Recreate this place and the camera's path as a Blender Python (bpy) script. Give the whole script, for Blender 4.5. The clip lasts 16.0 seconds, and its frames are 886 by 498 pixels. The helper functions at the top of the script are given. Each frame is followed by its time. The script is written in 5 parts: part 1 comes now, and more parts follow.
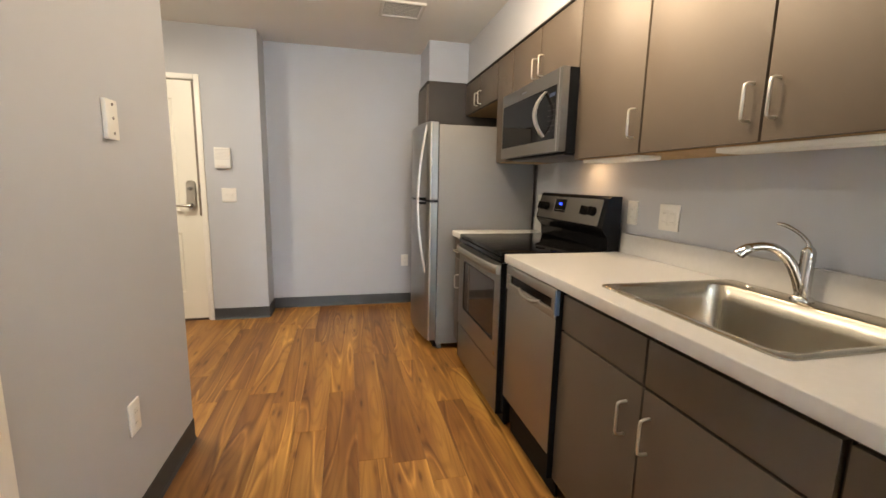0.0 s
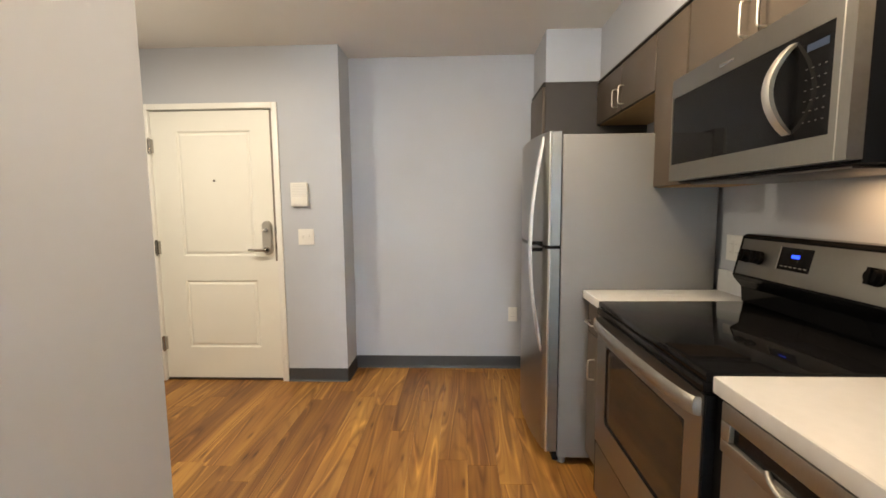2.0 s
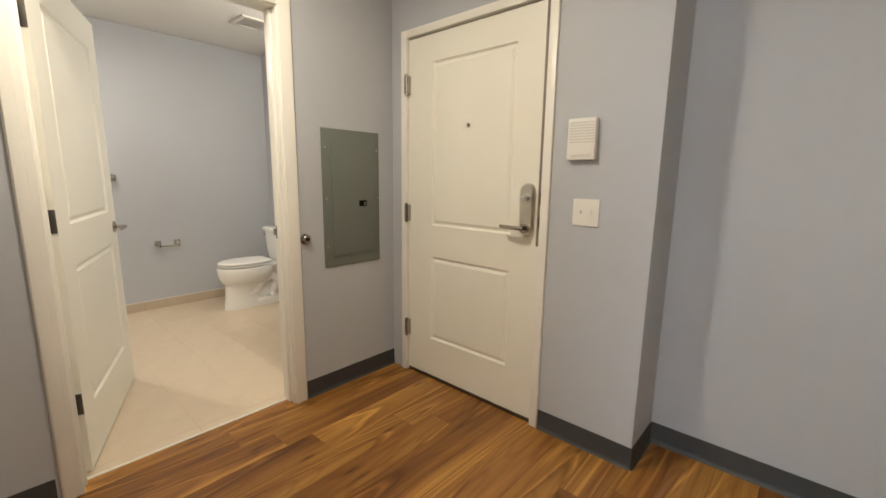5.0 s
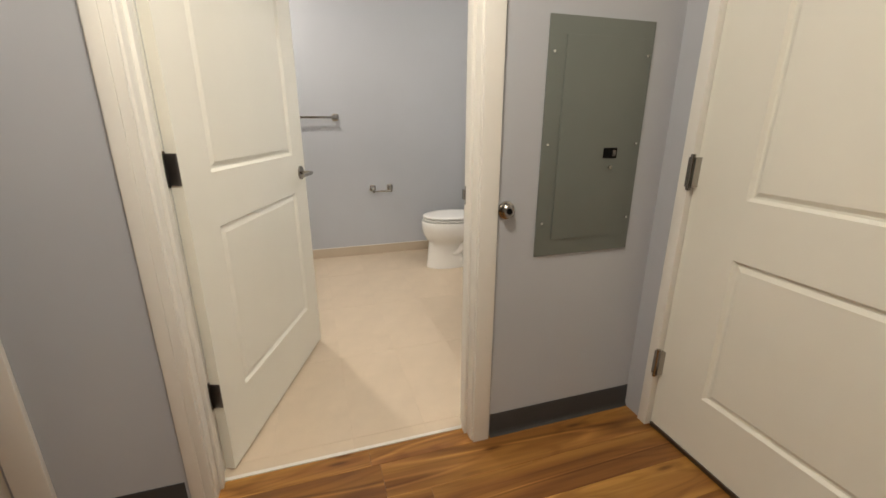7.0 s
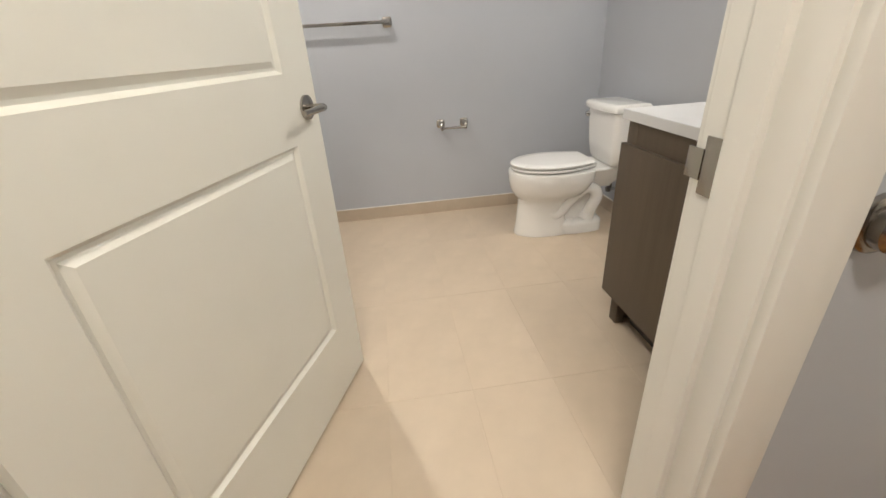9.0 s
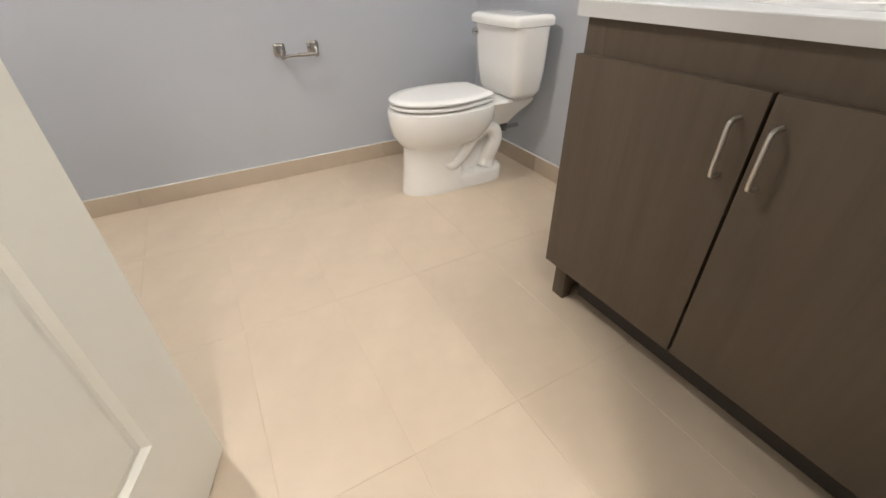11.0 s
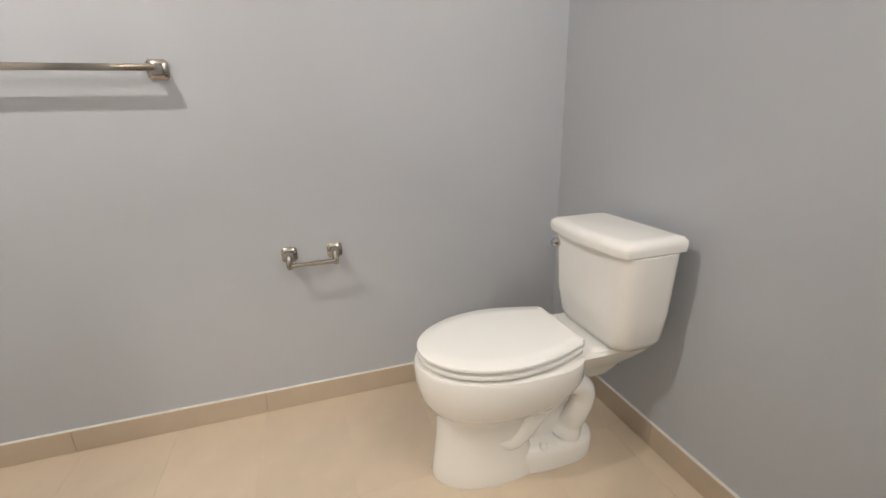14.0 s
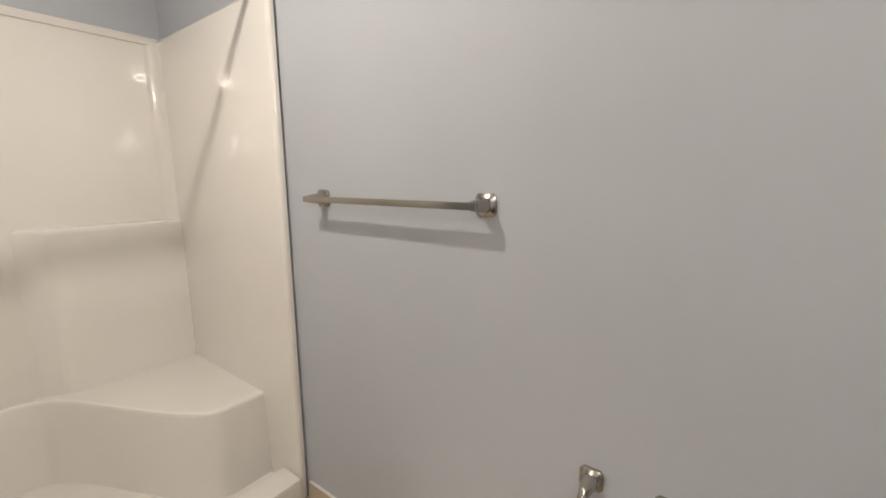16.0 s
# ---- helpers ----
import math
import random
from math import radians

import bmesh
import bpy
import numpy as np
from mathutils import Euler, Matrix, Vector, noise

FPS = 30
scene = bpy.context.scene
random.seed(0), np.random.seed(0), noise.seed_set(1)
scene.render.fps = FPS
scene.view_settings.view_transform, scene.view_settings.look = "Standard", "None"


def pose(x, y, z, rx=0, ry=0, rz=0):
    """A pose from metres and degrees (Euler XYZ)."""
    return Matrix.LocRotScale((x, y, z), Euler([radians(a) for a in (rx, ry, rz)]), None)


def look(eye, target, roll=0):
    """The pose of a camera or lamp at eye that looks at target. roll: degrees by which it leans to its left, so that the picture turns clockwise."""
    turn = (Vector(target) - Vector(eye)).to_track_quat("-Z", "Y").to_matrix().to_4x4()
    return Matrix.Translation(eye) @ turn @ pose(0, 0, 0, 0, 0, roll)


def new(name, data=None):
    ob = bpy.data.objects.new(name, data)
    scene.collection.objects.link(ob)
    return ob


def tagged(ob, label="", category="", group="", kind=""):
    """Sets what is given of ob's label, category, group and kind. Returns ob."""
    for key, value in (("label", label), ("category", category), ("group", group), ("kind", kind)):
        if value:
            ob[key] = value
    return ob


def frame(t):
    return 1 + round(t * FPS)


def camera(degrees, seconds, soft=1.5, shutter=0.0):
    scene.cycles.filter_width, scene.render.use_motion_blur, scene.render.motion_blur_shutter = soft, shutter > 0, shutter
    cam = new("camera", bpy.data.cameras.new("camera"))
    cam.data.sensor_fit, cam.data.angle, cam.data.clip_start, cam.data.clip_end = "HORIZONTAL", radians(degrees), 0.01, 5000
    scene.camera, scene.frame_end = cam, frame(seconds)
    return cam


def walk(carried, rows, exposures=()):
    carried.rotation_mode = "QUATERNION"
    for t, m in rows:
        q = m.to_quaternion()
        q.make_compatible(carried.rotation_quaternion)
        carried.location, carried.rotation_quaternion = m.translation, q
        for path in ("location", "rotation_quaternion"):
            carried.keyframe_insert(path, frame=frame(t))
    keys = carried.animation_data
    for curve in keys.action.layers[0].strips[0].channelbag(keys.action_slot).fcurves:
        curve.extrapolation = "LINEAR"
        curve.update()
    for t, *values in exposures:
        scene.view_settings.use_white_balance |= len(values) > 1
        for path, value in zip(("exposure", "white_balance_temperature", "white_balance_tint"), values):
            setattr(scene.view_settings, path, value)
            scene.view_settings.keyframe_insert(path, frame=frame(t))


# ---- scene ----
cam = camera(93.7, 16.0, 1.6)
PATH = [
    (0, (-0.155, 0.287, 1.249), (0.297, 2.21, 0.936), 1.2),
    (0.5, (-0.057, 0.463, 1.25), (0.159, 2.412, 0.858), -1.0),
    (1, (-0.08, 0.696, 1.247), (0.003, 2.658, 0.866), -0.8),
    (1.5, (-0.058, 0.949, 1.297), (0.147, 2.92, 1.023), 0.0),
    (2, (-0.005, 1.189, 1.315), (-0.081, 3.178, 1.118), -0.5),
    (2.5, (-0.03, 1.394, 1.295), (-0.3, 3.334, 0.89), -0.9),
    (3, (-0.125, 1.647, 1.297), (-0.448, 3.586, 0.931), 0.4),
    (3.5, (-0.17, 1.83, 1.272), (-0.719, 3.704, 0.843), 1.0),
    (4, (-0.18, 2.067, 1.269), (-1.042, 3.844, 0.953), 1.4),
    (4.5, (-0.208, 2.247, 1.251), (-1.373, 3.831, 0.884), 0.4),
    (5, (-0.381, 2.456, 1.254), (-1.7, 3.921, 0.913), 0.8),
    (5.2, (-0.449, 2.521, 1.243), (-1.836, 3.916, 0.887), 0.8),
    (7.3, (-1.322, 3.055, 1.208), (-3.197, 3.467, 0.646), 0.7),
    (7.5, (-1.421, 3.101, 1.212), (-3.325, 3.399, 0.674), 0.9),
    (8, (-1.621, 3.183, 1.191), (-3.498, 3.248, 0.505), -1.7),
    (8.5, (-1.824, 3.167, 1.137), (-3.670, 3.256, 0.373), -0.7),
    (8.7, (-1.942, 3.150, 1.120), (-3.755, 3.275, 0.286), -2.3),
    (10.8, (-2.648, 3.164, 0.924), (-4.178, 3.773, -0.212), -2.1),
    (11, (-2.675, 3.167, 0.921), (-4.132, 3.942, -0.208), -1.2),
    (11.5, (-2.758, 3.213, 0.937), (-4.14, 4.232, -0.089), -1.8),
    (12, (-2.877, 3.275, 0.966), (-4.289, 4.345, 0.038), -3.8),
    (12.5, (-2.969, 3.341, 0.985), (-4.419, 4.437, 0.15), -3.8),
    (13, (-3.141, 3.389, 0.996), (-4.709, 4.423, 0.307), -5.2),
    (13.5, (-3.276, 3.434, 1.022), (-4.926, 4.349, 0.359), -4.9),
    (14, (-3.394, 3.611, 1.052), (-5.217, 4.177, 0.455), -1.6),
    (14.5, (-3.486, 3.706, 1.065), (-5.396, 3.933, 0.519), -3.6),
    (15, (-3.732, 3.7, 1.193), (-5.69, 3.701, 0.784), -0.9),
    (15.5, (-3.896, 3.702, 1.266), (-5.8, 3.22, 0.887), -1.2),
    (16, (-4.026, 3.742, 1.278), (-5.599, 2.556, 0.934), -0.3),
]
EXPOSURES = [(0, 0.19, 7100, 10), (1, 0.24, 7050, 10), (1.5, 0.22, 6900, 9), (2.5, 0.28, 6850, 8), (3.5, 0.22, 6950, 7), (4.5, -0.10, 6800, 8), (5.2, -0.22, 6900, 8), (7.4, -0.22, 6400, 9), (8.7, -0.10, 6300, 9), (11, 0.12, 6050, 10), (12.5, 0.09, 6250, 10), (14, 0.01, 6300, 10), (14.5, 0.0, 6350, 10), (15.5, -0.02, 6450, 10), (16, -0.24, 6500, 10)]
walk(cam, [(t, look(eye, target, roll)) for t, eye, target, roll in PATH], EXPOSURES)

# ---- light ----
world = bpy.data.worlds.new("world")
scene.world = world
world.use_nodes = True
_wn = world.node_tree.nodes
_sky = _wn.new("ShaderNodeTexSky")
_sky.sky_type, _sky.sun_disc = "NISHITA", False
_sky.sun_elevation, _sky.sun_rotation = radians(38), radians(200)
_wn["Background"].inputs[1].default_value = 0.12
world.node_tree.links.new(_sky.outputs[0], _wn["Background"].inputs[0])


def area_lamp(name, loc, size, watts, colour, rot=(0, 0, 0), size_y=None, spread=180):
    d = bpy.data.lights.new(name, "AREA")
    d.shape = "DISK" if size_y is None else "RECTANGLE"
    d.size = size
    if size_y is not None:
        d.size_y = size_y
    d.energy, d.color, d.spread = watts, colour, radians(spread)
    ob = new(name, d)
    ob.matrix_world = pose(*loc, *rot)
    return ob


def ball_lamp(name, loc, radius, watts, colour):
    d = bpy.data.lights.new(name, "POINT")
    d.shadow_soft_size, d.energy, d.color = radius, watts, colour
    ob = new(name, d)
    ob.location = loc
    return ob


CEIL = 2.475
WARM, NEUT, DAY, COOL, SOFT = (1.0, 0.74, 0.48), (1.0, 0.82, 0.61), (0.66, 0.83, 1.0), (1.0, 0.91, 0.785), (1.0, 0.90, 0.75)
# each flush fixture sends most light down through its disc and some sideways through its rim
# the sink fixture is unseen, added to brighten cabinets and counter
for nm, x, y, down, rim, tint in (("kitchen", 0.25, 2.45, 6, 23, NEUT), ("sink", 0.20, 0.9, 3, 6, NEUT), ("hall", -1.75, 2.95, 23, 9, SOFT)):
    area_lamp(nm + "_disc", (x, y, CEIL - 0.066), 0.24, down, tint)
    ball_lamp(nm + "_rim", (x, y, CEIL - 0.15), 0.11, rim, tint)
# added fill lamp without a fixture, turned towards the wall cabinets to brighten them
area_lamp("cabinet_fill", (0.20, 1.50, CEIL - 0.17), 0.12, 23, NEUT, (0, -88, 0), None, 125)
area_lamp("bath_disc", (-4.06, 2.70, CEIL - 0.10), 0.06, 17, COOL)
ball_lamp("bath_rim", (-4.06, 2.70, CEIL - 0.13), 0.03, 6.5, COOL)
for x in (-3.30, -3.09, -2.88):
    ball_lamp("vanity_globe", (x, 4.465, 2.20), 0.05, 11.5, COOL)
area_lamp("hood_lamp", (1.12, 2.42, 1.392), 0.14, 1.0, (1.0, 0.62, 0.33))
# daylight from the assumed, unseen glass door behind the camera
area_lamp("window_light", (0.0, -4.57, 1.13), 2.05, 1550, DAY, (90, 0, 180), 2.0)


# ---- materials ----
def nodes_of(name):
    m = bpy.data.materials.new(name)
    m.use_nodes = True
    nt = m.node_tree
    return m, nt, nt.nodes["Principled BSDF"]


def ramp(nt, fac, stops):
    r = nt.nodes.new("ShaderNodeValToRGB")
    els = r.color_ramp.elements
    while len(els) < len(stops):
        els.new(0.5)
    for e, (p, c) in zip(els, stops):
        e.position, e.color = p, (*c, 1)
    nt.links.new(fac, r.inputs[0])
    return r.outputs[0]


def noise_tex(nt, scale, detail=3.0, rough=0.5, stretch=None, shift=None):
    co = nt.nodes.new("ShaderNodeTexCoord")
    vec = co.outputs["Object"]
    if stretch or shift is not None:
        mp = nt.nodes.new("ShaderNodeMapping")
        nt.links.new(vec, mp.inputs[0])
        if stretch:
            mp.inputs["Scale"].default_value = stretch
        if shift is not None:
            nt.links.new(shift, mp.inputs["Location"])
        vec = mp.outputs[0]
    n = nt.nodes.new("ShaderNodeTexNoise")
    n.inputs["Scale"].default_value = scale
    n.inputs["Detail"].default_value = detail
    n.inputs["Roughness"].default_value = rough
    nt.links.new(vec, n.inputs["Vector"])
    return n.outputs["Fac"]


def bump(nt, bsdf, fac, strength, dist):
    b = nt.nodes.new("ShaderNodeBump")
    b.inputs["Strength"].default_value = strength
    b.inputs["Distance"].default_value = dist
    nt.links.new(fac, b.inputs["Height"])
    nt.links.new(b.outputs[0], bsdf.inputs["Normal"])
    return b


def paint(name, c, rough=0.5, vary=0.05, scale=3.0, fine=220.0, bstr=0.12, metal=0.0, stretch=None, coat=0.0, rvary=0.06):
    """A coated surface: slow blotches, fine grain in relief, uneven gloss."""
    m, nt, p = nodes_of(name)
    f = noise_tex(nt, scale, 4, 0.55, stretch)
    lo, hi = [max(0, v * (1 - vary)) for v in c], [min(1, v * (1 + vary)) for v in c]
    nt.links.new(ramp(nt, f, [(0.3, lo), (0.7, hi)]), p.inputs["Base Color"])
    g = noise_tex(nt, fine, 2, 0.6, stretch)
    mr = nt.nodes.new("ShaderNodeMapRange")
    mr.inputs["To Min"].default_value, mr.inputs["To Max"].default_value = max(0.02, rough - rvary), rough + rvary
    nt.links.new(f, mr.inputs[0])
    nt.links.new(mr.outputs[0], p.inputs["Roughness"])
    p.inputs["Metallic"].default_value = metal
    p.inputs["Coat Weight"].default_value = coat
    if bstr:
        bump(nt, p, g, bstr, 0.001)
    return m


def brushed(name, c, rough=0.32, stretch=(1, 1, 60), bstr=0.05):
    """Brushed metal: fine scratches along one axis and faint smears."""
    m, nt, p = nodes_of(name)
    f = noise_tex(nt, 30, 3, 0.6, stretch)
    s = noise_tex(nt, 2.5, 3, 0.5)
    nt.links.new(ramp(nt, f, [(0.25, [v * 0.9 for v in c]), (0.75, [min(1, v * 1.08) for v in c])]), p.inputs["Base Color"])
    mr = nt.nodes.new("ShaderNodeMapRange")
    mr.inputs["To Min"].default_value, mr.inputs["To Max"].default_value = rough - 0.06, rough + 0.08
    nt.links.new(s, mr.inputs[0])
    nt.links.new(mr.outputs[0], p.inputs["Roughness"])
    p.inputs["Metallic"].default_value = 1.0
    bump(nt, p, f, bstr, 0.0005)
    return m


def glow(name, c, strength):
    m, nt, p = nodes_of(name)
    p.inputs["Base Color"].default_value = (*c, 1)
    p.inputs["Emission Color"].default_value = (*c, 1)
    p.inputs["Emission Strength"].default_value = strength
    return m


def plank_wood(name):
    """Oak-look planks: golden to reddish strips, arched growth lines, pale sap lines, oval knots, fine pores; each plank shifted and toned."""
    m, nt, p = nodes_of(name)
    info = nt.nodes.new("ShaderNodeObjectInfo")
    sh = nt.nodes.new("ShaderNodeMath")
    sh.operation = "MULTIPLY"
    sh.inputs[1].default_value = 37.0
    nt.links.new(info.outputs["Random"], sh.inputs[0])
    cb = nt.nodes.new("ShaderNodeCombineXYZ")
    for i in range(3):
        nt.links.new(sh.outputs[0], cb.inputs[i])
    wide = noise_tex(nt, 1.0, 2, 0.5, (15, 0.8, 1), cb.outputs[0])
    streak = noise_tex(nt, 1.0, 3, 0.6, (27, 1.1, 1), cb.outputs[0])
    grain = noise_tex(nt, 1.0, 5, 0.65, (95, 3.0, 1), cb.outputs[0])
    figure = noise_tex(nt, 1.0, 1.5, 0.4, (8, 0.85, 1), cb.outputs[0])
    sap = noise_tex(nt, 1.0, 1.0, 0.4, (6.5, 0.5, 1), cb.outputs[0])
    base = ramp(nt, wide, [(0.30, (0.215, 0.090, 0.025)), (0.43, (0.275, 0.124, 0.031)), (0.54, (0.335, 0.162, 0.038)), (0.68, (0.405, 0.212, 0.053))])
    gr = ramp(nt, grain, [(0.30, (0.82, 0.79, 0.76)), (0.48, (0.97, 0.96, 0.95)), (0.75, (1.04, 1.03, 1.01))])
    # growth lines where the figure noise crosses evenly spaced levels
    wv = nt.nodes.new("ShaderNodeMath")
    wv.operation = "MULTIPLY"
    wv.inputs[1].default_value = 85.0
    nt.links.new(figure, wv.inputs[0])
    sn = nt.nodes.new("ShaderNodeMath")
    sn.operation = "SINE"
    nt.links.new(wv.outputs[0], sn.inputs[0])
    fg = ramp(nt, sn.outputs[0], [(0.0, (1.03, 1.03, 1.02)), (0.35, (1, 1, 1)), (0.9, (0.88, 0.84, 0.80)), (1.0, (0.86, 0.82, 0.78))])
    pale = ramp(nt, sap, [(0.440, (1, 1, 1)), (0.455, (0.58, 0.51, 0.46)), (0.468, (0.95, 0.94, 0.92)), (0.480, (1.60, 1.72, 1.90)), (0.494, (1, 1, 1)), (0.580, (1, 1, 1)), (0.596, (1.55, 1.66, 1.85)), (0.610, (0.68, 0.62, 0.57)), (0.63, (1, 1, 1))])
    st = ramp(nt, streak, [(0.30, (0.74, 0.69, 0.65)), (0.42, (0.92, 0.90, 0.88)), (0.55, (1.00, 1.00, 1.00)), (0.70, (1.12, 1.13, 1.15))])
    # knots: few dark ovals drawn out along the plank
    co = nt.nodes.new("ShaderNodeTexCoord")
    mp = nt.nodes.new("ShaderNodeMapping")
    mp.inputs["Scale"].default_value = (10.0, 2.1, 1)
    nt.links.new(co.outputs["Object"], mp.inputs[0])
    nt.links.new(cb.outputs[0], mp.inputs["Location"])
    vo = nt.nodes.new("ShaderNodeTexVoronoi")
    vo.voronoi_dimensions = "2D"
    vo.inputs["Scale"].default_value = 1.0
    nt.links.new(mp.outputs[0], vo.inputs["Vector"])
    kn = ramp(nt, vo.outputs["Distance"], [(0.0, (0.33, 0.26, 0.22)), (0.05, (0.48, 0.41, 0.36)), (0.10, (0.86, 0.83, 0.80)), (0.20, (1, 1, 1))])
    gate = ramp(nt, vo.outputs["Color"], [(0.0, (0, 0, 0)), (0.60, (0, 0, 0)), (0.68, (1, 1, 1)), (1.0, (1, 1, 1))])
    km = nt.nodes.new("ShaderNodeMix")
    km.data_type = "RGBA"
    km.inputs["A"].default_value = (1, 1, 1, 1)
    nt.links.new(gate, km.inputs["Factor"])
    nt.links.new(kn, km.inputs["B"])
    tone = ramp(nt, info.outputs["Random"], [(0.0, (0.72, 0.67, 0.63)), (0.35, (0.92, 0.90, 0.88)), (0.7, (1.03, 1.03, 1.01)), (1.0, (1.18, 1.20, 1.18))])
    col = base
    for other in (gr, fg, st, pale, km.outputs["Result"], tone):
        mx = nt.nodes.new("ShaderNodeMix")
        mx.data_type, mx.blend_type = "RGBA", "MULTIPLY"
        mx.inputs["Factor"].default_value = 1.0
        nt.links.new(col, mx.inputs["A"])
        nt.links.new(other, mx.inputs["B"])
        col = mx.outputs["Result"]
    nt.links.new(col, p.inputs["Base Color"])
    mr = nt.nodes.new("ShaderNodeMapRange")
    mr.inputs["To Min"].default_value, mr.inputs["To Max"].default_value = 0.34, 0.48
    nt.links.new(grain, mr.inputs[0])
    nt.links.new(mr.outputs[0], p.inputs["Roughness"])
    bump(nt, p, grain, 0.08, 0.0008)
    return m


def tile_mat(name, c):
    m, nt, p = nodes_of(name)
    info = nt.nodes.new("ShaderNodeObjectInfo")
    f = noise_tex(nt, 6, 5, 0.6)
    g = noise_tex(nt, 45, 3, 0.6)
    base = ramp(nt, f, [(0.3, [v * 0.94 for v in c]), (0.7, [min(1, v * 1.04) for v in c])])
    tone = nt.nodes.new("ShaderNodeMapRange")
    tone.inputs["To Min"].default_value, tone.inputs["To Max"].default_value = 0.985, 1.015
    nt.links.new(info.outputs["Random"], tone.inputs[0])
    mx = nt.nodes.new("ShaderNodeMix")
    mx.data_type, mx.blend_type = "RGBA", "MULTIPLY"
    mx.inputs["Factor"].default_value = 1.0
    nt.links.new(base, mx.inputs["A"])
    nt.links.new(tone.outputs[0], mx.inputs["B"])
    nt.links.new(mx.outputs["Result"], p.inputs["Base Color"])
    mr = nt.nodes.new("ShaderNodeMapRange")
    mr.inputs["To Min"].default_value, mr.inputs["To Max"].default_value = 0.30, 0.42
    nt.links.new(g, mr.inputs[0])
    nt.links.new(mr.outputs[0], p.inputs["Roughness"])
    bump(nt, p, g, 0.05, 0.0006)
    return m


def quartz(name, c, fleck=(0.54, 0.53, 0.52), rough=0.28):
    """Engineered stone: pale ground with small scattered chips."""
    m, nt, p = nodes_of(name)
    co = nt.nodes.new("ShaderNodeTexCoord")
    v = nt.nodes.new("ShaderNodeTexVoronoi")
    v.inputs["Scale"].default_value = 95
    wob = nt.nodes.new("ShaderNodeTexNoise")
    wob.inputs["Scale"].default_value, wob.inputs["Detail"].default_value = 150, 3
    nt.links.new(co.outputs["Object"], wob.inputs["Vector"])
    push = nt.nodes.new("ShaderNodeVectorMath")
    push.operation = "MULTIPLY_ADD"
    push.inputs[1].default_value = (0.022, 0.022, 0.016)
    nt.links.new(wob.outputs["Color"], push.inputs[0])
    nt.links.new(co.outputs["Object"], push.inputs[2])
    nt.links.new(push.outputs[0], v.inputs["Vector"])
    chips = ramp(nt, v.outputs["Distance"], [(0.0, fleck), (0.10, fleck), (0.24, c), (1.0, c)])
    rnd = ramp(nt, v.outputs["Color"], [(0.0, (0, 0, 0)), (0.80, (0, 0, 0)), (0.86, (1, 1, 1)), (1, (1, 1, 1))])
    f = noise_tex(nt, 5, 5, 0.6)
    ground = ramp(nt, f, [(0.3, [q * 0.96 for q in c]), (0.7, [min(1, q * 1.03) for q in c])])
    mx = nt.nodes.new("ShaderNodeMix")
    mx.data_type = "RGBA"
    nt.links.new(rnd, mx.inputs["Factor"])
    nt.links.new(ground, mx.inputs["A"])
    nt.links.new(chips, mx.inputs["B"])
    nt.links.new(mx.outputs["Result"], p.inputs["Base Color"])
    p.inputs["Roughness"].default_value = rough
    return m


M_WALL = paint("wall_paint", (0.452, 0.474, 0.518), 0.55, 0.025, 1.6, 320, 0.10)
M_CEIL = paint("ceiling_paint", (0.78, 0.77, 0.75), 0.8, 0.02, 2, 140, 0.35)
M_WHITE = paint("white_semigloss", (0.80, 0.79, 0.75), 0.33, 0.02, 3, 120, 0.05)
M_DOOR = paint("door_paint", (0.79, 0.782, 0.715), 0.36, 0.02, 3, 160, 0.07)
M_COVE = paint("cove_base_rubber", (0.045, 0.048, 0.052), 0.5, 0.10, 6, 200, 0.05)
M_CAB = paint("taupe_laminate", (0.093, 0.072, 0.054), 0.46, 0.05, 4, 260, 0.06)
M_VAN = paint("dark_brown_laminate", (0.100, 0.077, 0.056), 0.46, 0.09, 3, 40, 0.08, stretch=(14, 14, 0.9))
# dark brown for the shaded reveal beside the entry door
M_STRIP = paint("reveal_shade", (0.20, 0.17, 0.14), 0.6, 0.08, 10, 200, 0.05)
M_CABIN = paint("cabinet_inside", (0.05, 0.042, 0.036), 0.6, 0.1, 4, 200, 0.05)
M_PLY = paint("raw_cabinet_bottom", (0.40, 0.25, 0.11), 0.6, 0.1, 4, 200, 0.08, stretch=(1, 8, 1))
M_COUNTER = paint("white_laminate_top", (0.56, 0.555, 0.545), 0.35, 0.03, 40, 300, 0.03)
M_SPLASH = paint("pale_backsplash", (0.56, 0.56, 0.56), 0.30, 0.03, 40, 300, 0.03)
M_QUARTZ = quartz("white_quartz", (0.61, 0.615, 0.625), (0.30, 0.29, 0.285))
M_STEEL = brushed("brushed_steel", (0.275, 0.260, 0.240), 0.36, (1, 60, 1))
M_STEELV = brushed("brushed_steel_upright", (0.31, 0.302, 0.288), 0.30, (60, 60, 1), 0.012)
M_DISHW = brushed("dishwasher_steel", (0.34, 0.32, 0.295), 0.42, (1, 60, 1))
M_FILM = paint("blue_film", (0.085, 0.135, 0.22), 0.35, 0.08, 12, 300, 0.05)
M_SINK = brushed("sink_steel", (0.56, 0.52, 0.45), 0.25, (50, 50, 1), 0.02)
M_SIDE = paint("grey_fridge_side", (0.174, 0.168, 0.159), 0.5, 0.03, 3, 400, 0.15)
M_CHROME = paint("chrome", (0.60, 0.60, 0.60), 0.09, 0.02, 10, 300, 0.0, 1.0, rvary=0.02)
M_NICKEL = paint("satin_nickel", (0.40, 0.375, 0.345), 0.20, 0.04, 12, 400, 0.03, 1.0)
M_PULL = paint("pull_nickel", (0.66, 0.63, 0.58), 0.36, 0.03, 12, 400, 0.0, 1.0)
